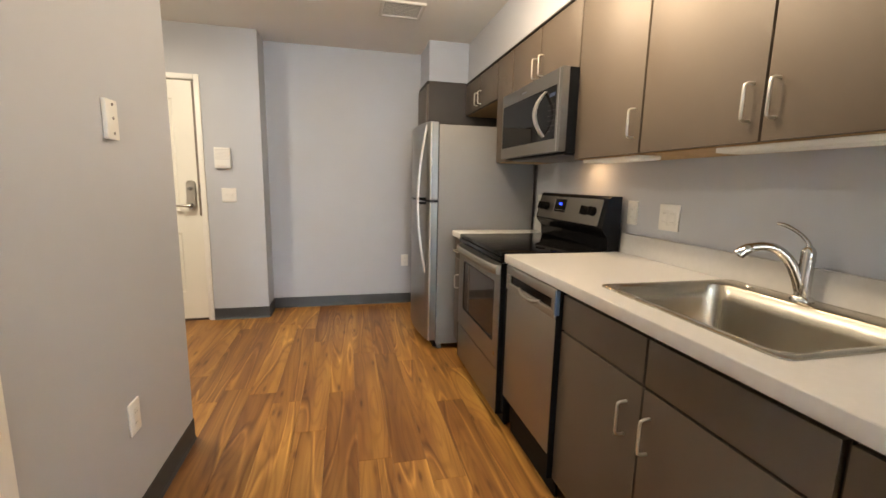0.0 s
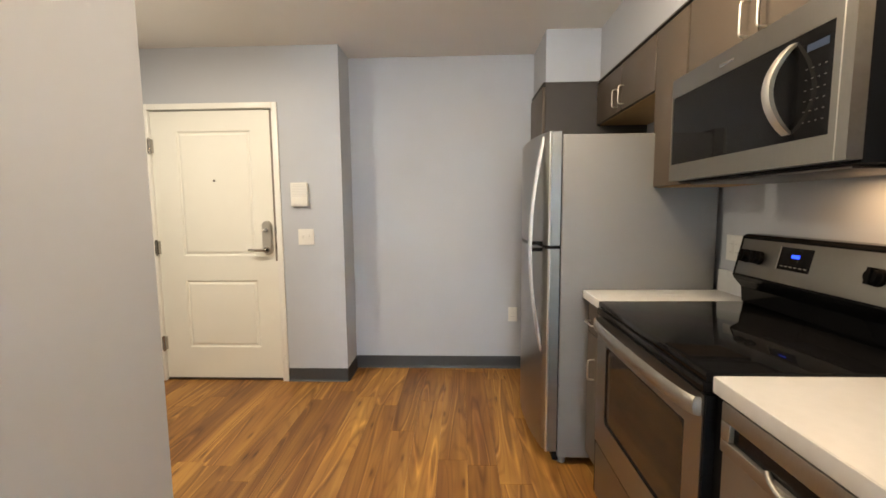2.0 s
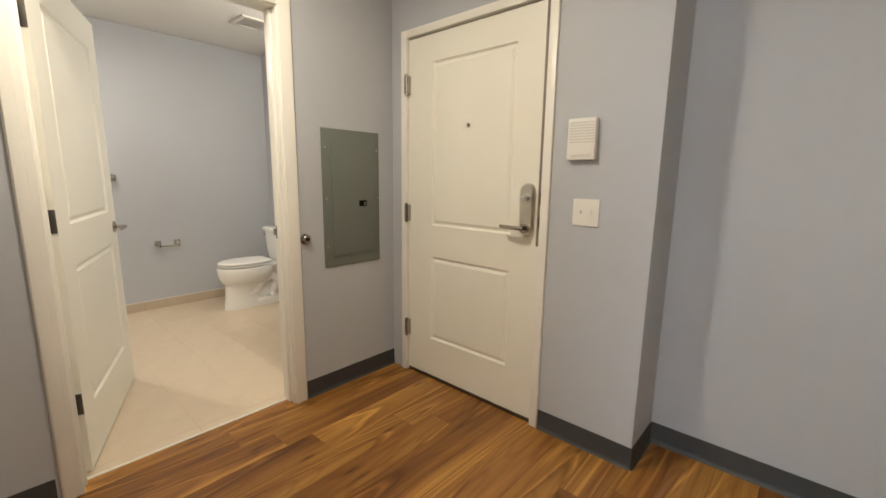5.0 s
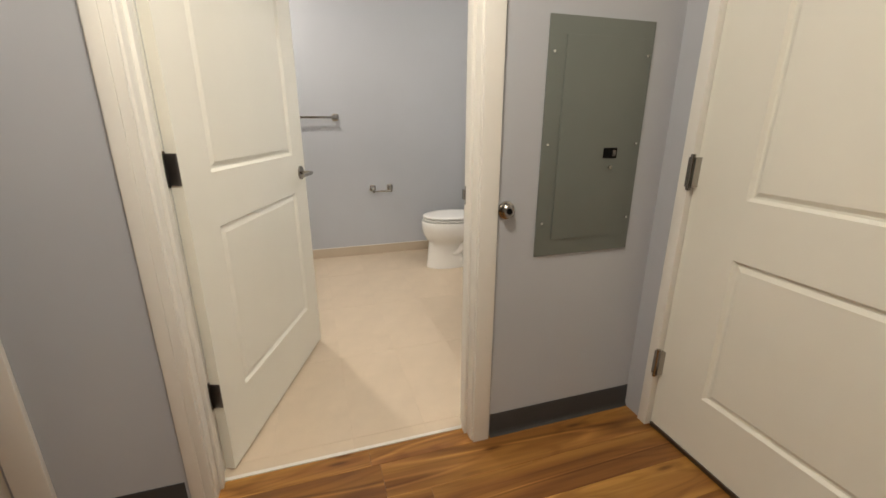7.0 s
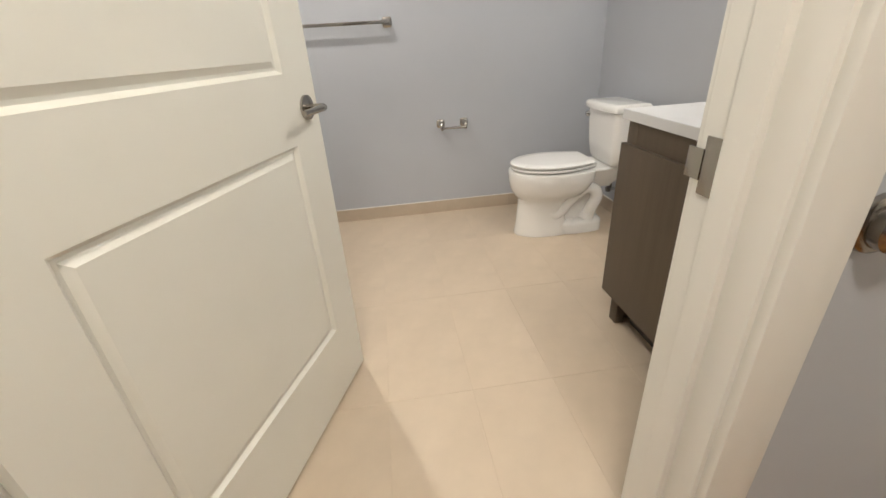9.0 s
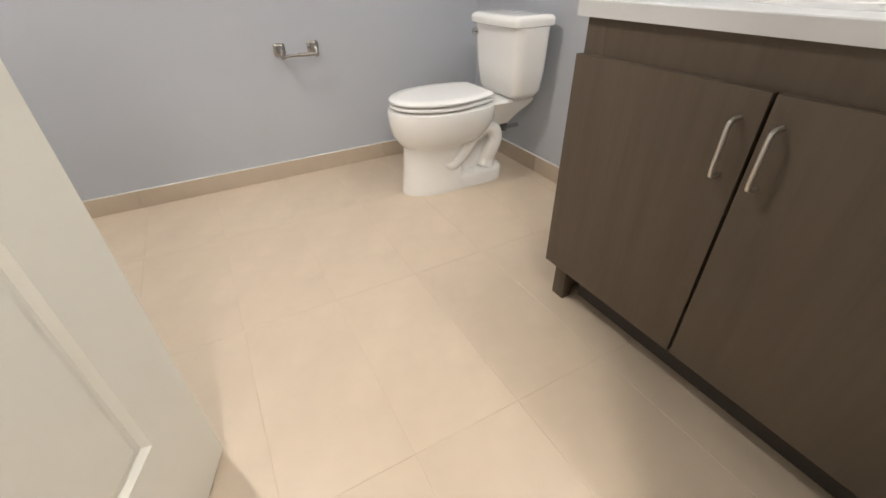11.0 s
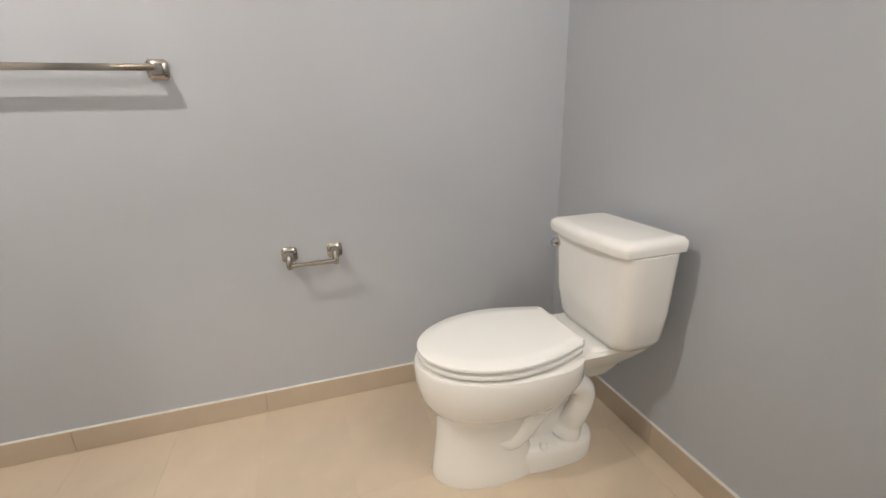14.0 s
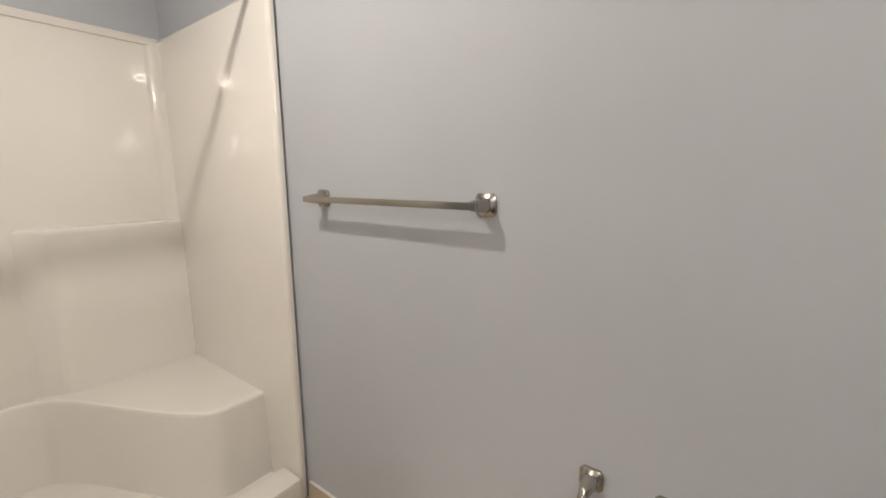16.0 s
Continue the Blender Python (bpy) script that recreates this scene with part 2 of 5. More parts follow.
M_DARKMETAL = paint("dark_hinge_metal", (0.16, 0.15, 0.145), 0.38, 0.06, 12, 300, 0.05, 1.0)
M_BLACK = paint("black_enamel", (0.006, 0.006, 0.0065), 0.16, 0.1, 5, 200, 0.0, coat=0.05)
M_BLACKP = paint("black_plastic", (0.006, 0.006, 0.0065), 0.5, 0.1, 8, 300, 0.08)
M_GLASSK = paint("black_glass", (0.006, 0.006, 0.0065), 0.045, 0.1, 5, 200, 0.0, rvary=0.015)
M_OVENGLASS = paint("oven_glass", (0.035, 0.025, 0.018), 0.06, 0.1, 5, 200, 0.0, rvary=0.015)
for _m, _v in ((M_GLASSK, 0.12), (M_OVENGLASS, 0.22), (M_BLACKP, 0.05), (M_BLACK, 0.10), (M_VAN, 0.22)):
    _m.node_tree.nodes["Principled BSDF"].inputs["Specular IOR Level"].default_value = _v
M_VENT = paint("vent_enamel", (0.60, 0.585, 0.56), 0.6, 0.03, 8, 300, 0.03)
M_PLATE = paint("white_plastic", (0.76, 0.75, 0.71), 0.35, 0.02, 8, 300, 0.03)
M_PANEL = paint("grey_green_enamel", (0.150, 0.167, 0.153), 0.42, 0.03, 6, 380, 0.12)
M_PORC = paint("porcelain", (0.83, 0.825, 0.81), 0.10, 0.01, 3, 100, 0.0, coat=0.3, rvary=0.02)
M_SEAT = paint("seat_plastic", (0.84, 0.84, 0.83), 0.22, 0.01, 3, 100, 0.0)
M_ACRYL = paint("shower_acrylic", (0.78, 0.75, 0.715), 0.10, 0.015, 2, 60, 0.008, coat=1.0)
M_TILE = tile_mat("beige_tile", (0.60, 0.50, 0.385))
M_TILEB = tile_mat("beige_base_tile", (0.51, 0.425, 0.33))
M_GROUT = paint("grout", (0.60, 0.50, 0.385), 0.8, 0.08, 30, 300, 0.2)
M_CAULK = paint("caulk", (0.72, 0.70, 0.66), 0.5, 0.05, 30, 200, 0.1)
M_PLANK = plank_wood("plank_wood")
M_SUB = paint("underlay", (0.03, 0.02, 0.012), 0.8, 0.1, 10, 100, 0.1)
M_BLUE = glow("clock_blue", (0.012, 0.05, 0.9), 2.6)
M_LAMP = glow("lamp_diffuser", (1.0, 0.88, 0.74), 3.0)
M_MIRROR, _nt, _p = nodes_of("mirror_silver")
_p.inputs["Base Color"].default_value = (0.86, 0.88, 0.87, 1)
_p.inputs["Metallic"].default_value, _p.inputs["Roughness"].default_value = 1.0, 0.015
M_PANE, _nt, _p = nodes_of("window_glass")
_p.inputs["Base Color"].default_value = (1, 1, 1, 1)
_p.inputs["Roughness"].default_value, _p.inputs["Transmission Weight"].default_value = 0.02, 1.0


# ---- building blocks ----
def box(bm, x0, x1, y0, y1, z0, z1, bev=0.0, seg=2):
    """Adds a box to bm, its edges rounded by bev."""
    vs = [bm.verts.new((x, y, z)) for x in (x0, x1) for y in (y0, y1) for z in (z0, z1)]
    idx = [(0, 1, 3, 2), (4, 6, 7, 5), (0, 4, 5, 1), (2, 3, 7, 6), (0, 2, 6, 4), (1, 5, 7, 3)]
    fs = [bm.faces.new([vs[i] for i in q]) for q in idx]
    if bev > 0:
        es = list({e for f in fs for e in f.edges})
        bmesh.ops.bevel(bm, geom=es, offset=bev, segments=seg, profile=0.6, affect="EDGES")
    return bm


def bx(x0, x1, y0, y1, z0, z1, bev=0.0, seg=2):
    return box(bmesh.new(), x0, x1, y0, y1, z0, z1, bev, seg)


def tube(bm, pts, r, n=12, cap=True):
    """A round bar along pts; r is one radius or one for each point."""
    pts = [Vector(p) for p in pts]
    rs = r if isinstance(r, (list, tuple)) else [r] * len(pts)
    rings, up = [], None
    for i, p in enumerate(pts):
        d = (pts[min(i + 1, len(pts) - 1)] - pts[max(i - 1, 0)]).normalized()
        if up is None:
            up = d.orthogonal().normalized()
        up = (up - d * up.dot(d)).normalized()
        side = d.cross(up)
        rings.append([bm.verts.new(p + (up * math.cos(a) + side * math.sin(a)) * rs[i]) for a in (2 * math.pi * k / n for k in range(n))])
    for a, b in zip(rings, rings[1:]):
        for k in range(n):
            bm.faces.new((a[k], a[(k + 1) % n], b[(k + 1) % n], b[k]))
    if cap:
        bm.faces.new(rings[0][::-1])
        bm.faces.new(rings[-1])
    return bm


def loft(bm, rings, cap=True):
    """Skins closed rings of equally many points."""
    vr = [[bm.verts.new(p) for p in ring] for ring in rings]
    n = len(vr[0])
    for a, b in zip(vr, vr[1:]):
        for k in range(n):
            bm.faces.new((a[k], a[(k + 1) % n], b[(k + 1) % n], b[k]))
    if cap:
        bm.faces.new(vr[0][::-1])
        bm.faces.new(vr[-1])
    return bm


def arc(c, r, a0, a1, n, plane="xz"):
    """Points of an arc about c in a plane, degrees."""
    out = []
    for i in range(n + 1):
        a = radians(a0 + (a1 - a0) * i / n)
        u, v = r * math.cos(a), r * math.sin(a)
        out.append({"xz": (c[0] + u, c[1], c[2] + v), "yz": (c[0], c[1] + u, c[2] + v), "xy": (c[0] + u, c[1] + v, c[2])}[plane])
    return out


def solid(name, bm, mats, smooth=False, label="", category="", group="", kind=""):
    """A top-level mesh in world coordinates."""
    bmesh.ops.recalc_face_normals(bm, faces=bm.faces)
    me = bpy.data.meshes.new(name)
    if smooth:
        for f in bm.faces:
            f.smooth = True
    bm.to_mesh(me)
    bm.free()
    me.materials.append(mats)
    if smooth:
        me.set_sharp_from_angle(angle=radians(42))
    return tagged(new(name, me), label, category, group, kind)


def thing(name, loc, label, category, group="", kind=""):
    e = new(name)
    e.empty_display_size = 0.05
    e.location = loc
    return tagged(e, label, category, group, kind)


def part(name, bm, material, parent, label="", smooth=True):
    """One mesh under a thing or a part, given in the coordinates in which the thing stands unturned."""
    top = parent
    while top.parent:
        top = top.parent
    off = top.location if top.type == "EMPTY" else Vector((0, 0, 0))
    bmesh.ops.translate(bm, vec=-off, verts=bm.verts)
    ob = solid(name, bm, material, smooth, label)
    ob.parent = parent
    return ob


def piece(name, me, loc, parent):
    ob = new(name, me)
    ob.parent = parent
    ob.location = loc
    return ob


# ---- structure ----
XK, XP, XL = 1.25, -2.41, -0.89      # kitchen wall, hall wall with the panel, partition
YD, YA, YB, XT = 4.226, 4.51, 4.585, -4.885  # entry wall, alcove wall, bathroom tank wall, bathroom far wall
WT = 0.12
DY0, DY1, DH = 2.602, 3.495, 2.04    # bathroom doorway
EX0, EX1 = -2.272, -1.358            # entry doorway


def wall(name, boxes, label="painted pale blue-grey drywall"):
    bm = bmesh.new()
    for b in boxes:
        box(bm, *b)
    return solid(name, bm, M_WALL, False, label, "wall", "", "structure")


wall("wall_kitchen", [(XK, XK + WT, -4.7, YA + 0.14, 0, CEIL)])
wall("wall_alcove", [(-0.856, XK, YA, YA + 0.14, 0, CEIL)])
wall("wall_entry", [(EX1 + 0.02, -0.856, YD, YA + 0.14, 0, CEIL), (XP, EX0 - 0.02, YD, YA + 0.14, 0, CEIL), (EX0 - 0.02, EX1 + 0.02, YD, YA + 0.14, DH + 0.02, CEIL)])
wall("wall_hall", [(XP - WT, XP, DY1 + 0.02, YB, 0, CEIL), (XP - WT, XP, 2.10, DY0 - 0.02, 0, CEIL), (XP - WT, XP, DY0 - 0.02, DY1 + 0.02, DH + 0.02, CEIL),
                   (XP - WT, XP, 0.6, 1.2, 0, CEIL), (XP - WT, XP, 1.2, 2.10, DH + 0.02, CEIL)])
wall("wall_partition", [(XL - WT, XL, 1.24, 2.358, 0, CEIL), (XL - WT, XL, -0.6, 0.465, 0, CEIL), (XL - WT, XL, 0.465, 1.24, DH + 0.006, CEIL)])
wall("wall_hall_end", [(XP, XL - WT, 0.5, 0.6, 0, CEIL)])
wall("wall_living", [(-3.3, -3.18, -4.7, -0.6, 0, CEIL), (-3.18, XL - WT, -0.6, -0.48, 0, CEIL)])
wall("wall_south", [(-3.18, -1.1, -4.7, -4.58, 0, CEIL), (1.1, XK, -4.7, -4.58, 0, CEIL), (-1.1, 1.1, -4.7, -4.58, 2.2, CEIL)])
wall("wall_bath_tank", [(XT - WT, XP - WT, YB, YB + 0.12, 0, CEIL)])
wall("wall_bath_far", [(XT - WT, XT, 1.34, YB, 0, CEIL)])
wall("wall_bath_shower", [(XT, -3.32, 1.34, 1.458, 0, CEIL), (-3.32, -3.20, 1.34, 2.40, 0, CEIL), (-3.20, XP - WT, 2.28, 2.40, 0, CEIL)])
for nm, b in (("ceiling", (-3.3, XK + WT, -4.7, YA + 0.14, CEIL, CEIL + 0.1)), ("ceiling_bath", (XT - WT, XP - WT, 1.34, YB + 0.12, CEIL + 0.004, CEIL + 0.1))):
    solid(nm, bx(*b), M_CEIL, False, "matt off-white textured drywall ceiling", "ceiling", "", "structure")
# soffits over the wall cabinets and the pantry
wall("wall_soffit", [(0.935, XK, -4.0, 4.066, 2.137, CEIL), (0.578, XK, 4.066, YA, 2.137, CEIL)], "painted drywall soffit above the wall cabinets")

floor = solid("floor", bx(-3.3, XK + WT, -4.7, YA + 0.14, -0.1, -0.012), M_SUB, False, "warm brown oak-look plank floor", "floor", "", "structure")
floor_bath = solid("floor_bath", bx(XT - WT, XP - 0.085, 1.34, YB + 0.12, -0.09, -0.0012), M_GROUT, False, "beige rectangular porcelain tile floor", "floor", "", "structure")


def cove(runs):
    """Dark rubber base with a small toe, one strip a run along a wall face."""
    bm = bmesh.new()
    for (x0, y0), (x1, y1), (nx, ny) in runs:
        prof = [(0.0, 0.0), (0.0, 0.102), (0.003, 0.102), (0.004, 0.02), (0.007, 0.008), (0.013, 0.0)]
        rings = [[(x + nx * a, y + ny * a, z) for a, z in prof] for x, y in ((x0, y0), (x1, y1))]
        loft(bm, rings)
    return solid("baseboard", bm, M_COVE, False, "black rubber cove base along the walls", "baseboard", "", "structure")


cove([((XP, 3.575), (XP, YD), (1, 0)), ((XP, 2.20), (XP, 2.52), (1, 0)), ((-1.31, YD), (-0.856, YD), (0, -1)), ((-0.856, YD - 0.004), (-0.856, YA), (1, 0)),
      ((-0.852, YA), (0.575, YA), (0, -1)), ((XL, 1.305), (XL, 2.358), (1, 0)), ((XL - WT, 2.358), (XL + 0.004, 2.358), (0, 1)), ((XL, -0.6), (XL, 0.39), (1, 0))])


# ---- trim, doors ----
def casing(name, boxes):
    bm = bmesh.new()
    for b in boxes:
        box(bm, *b, 0.004)
    return solid(name, bm, M_WHITE, True, "white painted door casing and jamb", "trim", "", "structure")


# entry door frame (steel, narrow), bathroom casing both sides, closet casings
casing("trim_entry", [(EX0 - 0.046, EX0 - 0.003, YD - 0.012, YD + 0.09, 0, DH + 0.045), (EX1 + 0.003, EX1 + 0.046, YD - 0.012, YD + 0.09, 0, DH + 0.045),
                      (EX0 - 0.003, EX1 + 0.003, YD - 0.0115, YD + 0.09, DH + 0.003, DH + 0.045)])
casing("trim_bath", [(XP - WT, XP + 0.001, DY1, DY1 + 0.02, 0, DH + 0.02), (XP - WT, XP + 0.001, DY0 - 0.02, DY0, 0, DH + 0.02), (XP - WT, XP + 0.0008, DY0, DY1, DH, DH + 0.02),
                     (XP, XP + 0.016, DY1 + 0.006, DY1 + 0.07, 0, DH + 0.07),
                     (XP, XP + 0.014, DY0 - 0.070, DY0 - 0.006, 0, DH + 0.07), (XP + 0.0136, XP + 0.020, DY0 - 0.066, DY0 - 0.030, 0, DH + 0.066),
                     (XP, XP + 0.0135, DY0 - 0.006, DY1 + 0.006, DH + 0.006, DH + 0.07),
                     (XP - WT - 0.014, XP - WT, DY1 + 0.006, DY1 + 0.07, 0, DH + 0.07), (XP - WT - 0.014, XP - WT, DY0 - 0.07, DY0 + 0.002, 0, DH + 0.07),
                     (XP - WT - 0.0135, XP - WT, DY0 - 0.006, DY1 + 0.006, DH + 0.006, DH + 0.07),
                     (XP - 0.078, XP - 0.04, DY1 - 0.011, DY1 + 0.002, 0, DH), (XP - 0.078, XP - 0.04, DY0 - 0.002, DY0 + 0.011, 0, DH)])
casing("trim_closet", [(XP, XP + 0.016, 2.115, 2.20, 0, DH + 0.07), (XP, XP + 0.016, 1.12, 1.19, 0, DH + 0.07), (XP, XP + 0.0155, 1.19, 2.115, DH + 0.006, DH + 0.07)])
casing("trim_partition", [(XL, XL + 0.016, 1.24, 1.305, 0, DH + 0.07), (XL, XL + 0.016, 0.40, 0.465, 0, DH + 0.07), (XL, XL + 0.0155, 0.465, 1.24, DH + 0.006, DH + 0.07)])
solid("threshold", bx(XP - 0.087, XP - 0.072, DY0 + 0.002, DY1 - 0.002, -0.01, 0.004, 0.002), M_CAULK, True, "cream metal edge strip between wood and tile", "threshold", "", "structure")


def panel_leaf(w, h, th, panels):
    """A moulded door leaf in x (0..w), y (0..th), z; recessed panels with raised fields on both faces."""
    bm = bmesh.new()
    xs = sorted({0.0, w, *[v for p in panels for v in p[:2]]})
    zs = sorted({0.0, h, *[v for p in panels for v in p[2:]]})
    box(bm, 0, w, 0.0110, th - 0.0110, 0, h)
    for i in range(len(xs) - 1):
        for j in range(len(zs) - 1):
            c = ((xs[i] + xs[i + 1]) / 2, (zs[j] + zs[j + 1]) / 2)
            if any(p[0] < c[0] < p[1] and p[2] < c[1] < p[3] for p in panels):
                continue
            for y0, y1 in ((0, 0.0112), (th - 0.0112, th)):
                box(bm, xs[i], xs[i + 1], y0, y1, zs[j], zs[j + 1])
    for x0, x1, z0, z1 in panels:
        for ys in ((0.0112, 0.0032), (th - 0.0112, th - 0.0032)):
            ring = lambda k, y: [(x0 + k, y, z0 + k), (x1 - k, y, z0 + k), (x1 - k, y, z1 - k), (x0 + k, y, z1 - k)]
            top, face = (0.0, ys[0] - 0.0006) if ys[0] < th / 2 else (th, ys[0] + 0.0006)
            vr = [[bm.verts.new(p) for p in r] for r in (ring(-0.0003, top), ring(0.009, face), ring(0.016, face), ring(0.030, ys[1]))]
            for u, v in zip(vr, vr[1:]):
                for k in range(4):
                    bm.faces.new((u[k], u[(k + 1) % 4], v[(k + 1) % 4], v[k]))
            bm.faces.new(vr[-1])
    bmesh.ops.remove_doubles(bm, verts=bm.verts, dist=0.0002)
    return bm


def hinge(z, x, y, turn=0.0):
    bm = bx(-0.002, 0.002, -0.006, 0.034, z, z + 0.10, 0.001)
    tube(bm, [(0.0, -0.006, z - 0.004), (0.0, -0.006, z + 0.104)], 0.0065, 10)
    return bm


# entry door, closed
ed = thing("door_entry", (EX0, YD + 0.012, 0.006), "closed cream two-panel entry door with lever and keypad lock", "door", "", "structure")
EW = EX1 - EX0
bm = panel_leaf(EW, DH - 0.012, 0.044, [(0.19, EW - 0.17, 0.965, 1.885), (0.19, EW - 0.17, 0.255, 0.775)])
bmesh.ops.translate(bm, vec=(EX0, YD + 0.012, 0.006), verts=bm.verts)
part("leaf", bm, M_DOOR, ed, "cream painted moulded leaf", False)
for hz in (0.245, 0.985, 1.735):
    part("hinge", box(tube(bmesh.new(), [(EX0 - 0.002, YD - 0.010, hz - 0.01), (EX0 - 0.002, YD - 0.010, hz + 0.11)], 0.008, 10), EX0 - 0.016, EX0 + 0.014, YD - 0.014, YD + 0.0135, hz, hz + 0.10, 0.001), M_NICKEL, ed, "satin steel butt hinge")
lx = EX1 - 0.072
lk = bmesh.new()
pts = []
for sgn, zc in ((1, 1.195), (-1, 1.012)):
    for k in range(9):
        a = math.pi * k / 8
        pts.append((lx + sgn * 0.037 * math.cos(a), zc + sgn * 0.037 * math.sin(a)))
loft(lk, [[(x, YD + 0.014, z) for x, z in pts], [(x, YD - 0.006, z) for x, z in pts], [(lx + (x - lx) * 0.86, YD - 0.013, 1.10 + (z - 1.10) * 0.965) for x, z in pts]])
lock = part("lock_plate", lk, M_PULL, ed, "satin nickel oblong lock plate")
part("thumb_turn", box(tube(bmesh.new(), [(lx, YD - 0.012, 1.16), (lx, YD - 0.02, 1.16)], 0.017, 16), lx - 0.021, lx + 0.021, YD - 0.032, YD - 0.0195, 1.153, 1.167, 0.003), M_CHROME, lock)
part("lever", tube(tube(bmesh.new(), [(lx, YD - 0.012, 1.015), (lx, YD - 0.03, 1.015)], 0.023, 18), [(lx + 0.006, YD - 0.045, 1.015), (lx - 0.02, YD - 0.05, 1.015), (lx - 0.07, YD - 0.05, 1.016), (lx - 0.125, YD - 0.044, 1.018)], [0.011, 0.0105, 0.0095, 0.008], 12), M_NICKEL, ed, "satin nickel lever")
part("viewer", tube(tube(bmesh.new(), [(-1.815, YD + 0.014, 1.53), (-1.815, YD + 0.007, 1.53)], 0.0085, 14), [(-1.815, YD + 0.0075, 1.53), (-1.815, YD + 0.0055, 1.53)], 0.0055, 12), M_DARKMETAL, ed)
for z in (1.135, 1.02):
    part("strike", bx(EX1 + 0.0005, EX1 + 0.0045, YD - 0.014, YD + 0.02, z, z + 0.055, 0.001), M_BLACKP, ed)
# shade of the frame on the leaf edge, put in as a dark strip
part("reveal_shade", bx(EX1 - 0.0195, EX1 + 0.0028, YD + 0.006, YD + 0.0118, 0.93, DH - 0.006, 0.001), M_STRIP, ed, "dark strip standing in for shade in the door reveal")
part("sweep", bx(EX0 + 0.004, EX1 - 0.004, YD + 0.006, YD + 0.0125, 0.003, 0.02, 0.001), M_DARKMETAL, ed)

# bathroom door, open into the bathroom
BW, BANG = 0.926, 159.5
bd = thing("door_bath", (XP - WT - 0.003, DY0 + 0.006, 0.012), "open white two-panel bathroom door with a lever handle", "door", "", "structure")
bm = panel_leaf(BW, DH - 0.022, 0.035, [(0.145, BW - 0.14, 1.03, 1.87), (0.145, BW - 0.14, 0.25, 0.855)])


def bd_part(name, bm, m, parent, label="", smooth=True):
    bmesh.ops.translate(bm, vec=bd.location + Vector((0, -0.041, 0)), verts=bm.verts)
    return part(name, bm, m, parent, label, smooth)


bd_part("leaf", bm, M_DOOR, bd, "white painted moulded leaf", False)
for hz in (0.26, 1.01, 1.74):
    bd_part("hinge", box(tube(bmesh.new(), [(-0.002, 0.041, hz - 0.006), (-0.002, 0.041, hz + 0.096)], 0.007, 10), -0.0028, -0.0002, 0.001, 0.040, hz, hz + 0.09, 0.0005), M_DARKMETAL, bd, "dark hinge")
for s, y in ((-1, -0.0005), (1, 0.0355)):
    r = bd_part("rose", tube(bmesh.new(), [(BW - 0.06, y, 0.94), (BW - 0.06, y + s * 0.006, 0.94), (BW - 0.06, y + s * 0.010, 0.94)], [0.033, 0.032, 0.022], 24), M_NICKEL, bd)
    bd_part("lever", tube(bmesh.new(), [(BW - 0.06, y + s * 0.008, 0.94), (BW - 0.06, y + s * 0.045, 0.94), (BW - 0.066, y + s * 0.054, 0.94), (BW - 0.085, y + s * 0.057, 0.94), (BW - 0.165, y + s * 0.052, 0.938)], [0.010, 0.010, 0.010, 0.009, 0.008], 12), M_NICKEL, r, "satin nickel lever")
bd_part("latch", bx(BW - 0.0005, BW + 0.010, 0.011, 0.024, 0.93, 0.95, 0.002), M_NICKEL, bd)
bd.matrix_world = pose(XP - WT - 0.006, DY0 - 0.001, 0.012, 0, 0, BANG)
# hinge leaves on the jamb
jl = bmesh.new()
for hz in (0.272, 1.022, 1.752):
    box(jl, XP - WT - 0.002, XP - WT + 0.036, DY0 + 0.0004, DY0 + 0.0028, hz, hz + 0.09, 0.001)
solid("hinge_leaves", jl, M_DARKMETAL, True, "dark hinge leaves screwed to the jamb", "hinge", "", "structure")
st = bx(XP - WT + 0.012, XP - WT + 0.05, DY1 - 0.0025, DY1 - 0.0003, 0.92, 0.985, 0.0008)
box(st, XP - WT - 0.012, XP - WT + 0.012, DY1 - 0.0035, DY1 - 0.0012, 0.935, 0.97, 0.0008)
solid("strike_plate", st, M_NICKEL, True, "nickel strike plate on the bathroom jamb", "strike plate", "", "structure")

# closed closet leaves
for nm, x, y0, y1 in (("door_closet", XP - 0.05, 1.20, 2.10), ("door_partition", XL - 0.05, 0.47, 1.235)):
    dd = thing(nm, (x, y0, 0.01), "closed white two-panel interior door", "door", "", "structure")
    w = y1 - y0
    bm = panel_leaf(w, DH - 0.014, 0.035, [(0.13, w - 0.13, 1.03, 1.87), (0.13, w - 0.13, 0.19, 0.85)])
    bmesh.ops.rotate(bm, cent=(0, 0, 0), matrix=Matrix.Rotation(radians(90), 3, "Z"), verts=bm.verts)
    bmesh.ops.translate(bm, vec=(x + 0.035, y0, 0.01), verts=bm.verts)
    part("leaf", bm, M_DOOR, dd, "", False)
    part("lever", tube(bmesh.new(), [(x + 0.035, y1 - 0.06, 0.95), (x + 0.085, y1 - 0.06, 0.95), (x + 0.09, y1 - 0.17, 0.95)], 0.009, 10), M_NICKEL, dd)

# assumed living room sliding glass door, unseen; carried to the floor to light the partition
wn = thing("window_1", (0.0, -4.64, 0.0), "assumed large white-framed sliding glass door of the unseen living room", "window", "", "structure")
fr = bmesh.new()
for b in ((-1.1, -1.04, -4.68, -4.6, 0.0, 2.2), (1.04, 1.1, -4.68, -4.6, 0.0, 2.2), (-1.04, 1.04, -4.68, -4.6, 0.0, 0.06), (-1.04, 1.04, -4.68, -4.6, 2.14, 2.2), (-0.035, 0.035, -4.68, -4.6, 0.06, 2.14)):
    box(fr, *b, 0.004)
part("window_frame", fr, M_WHITE, wn)
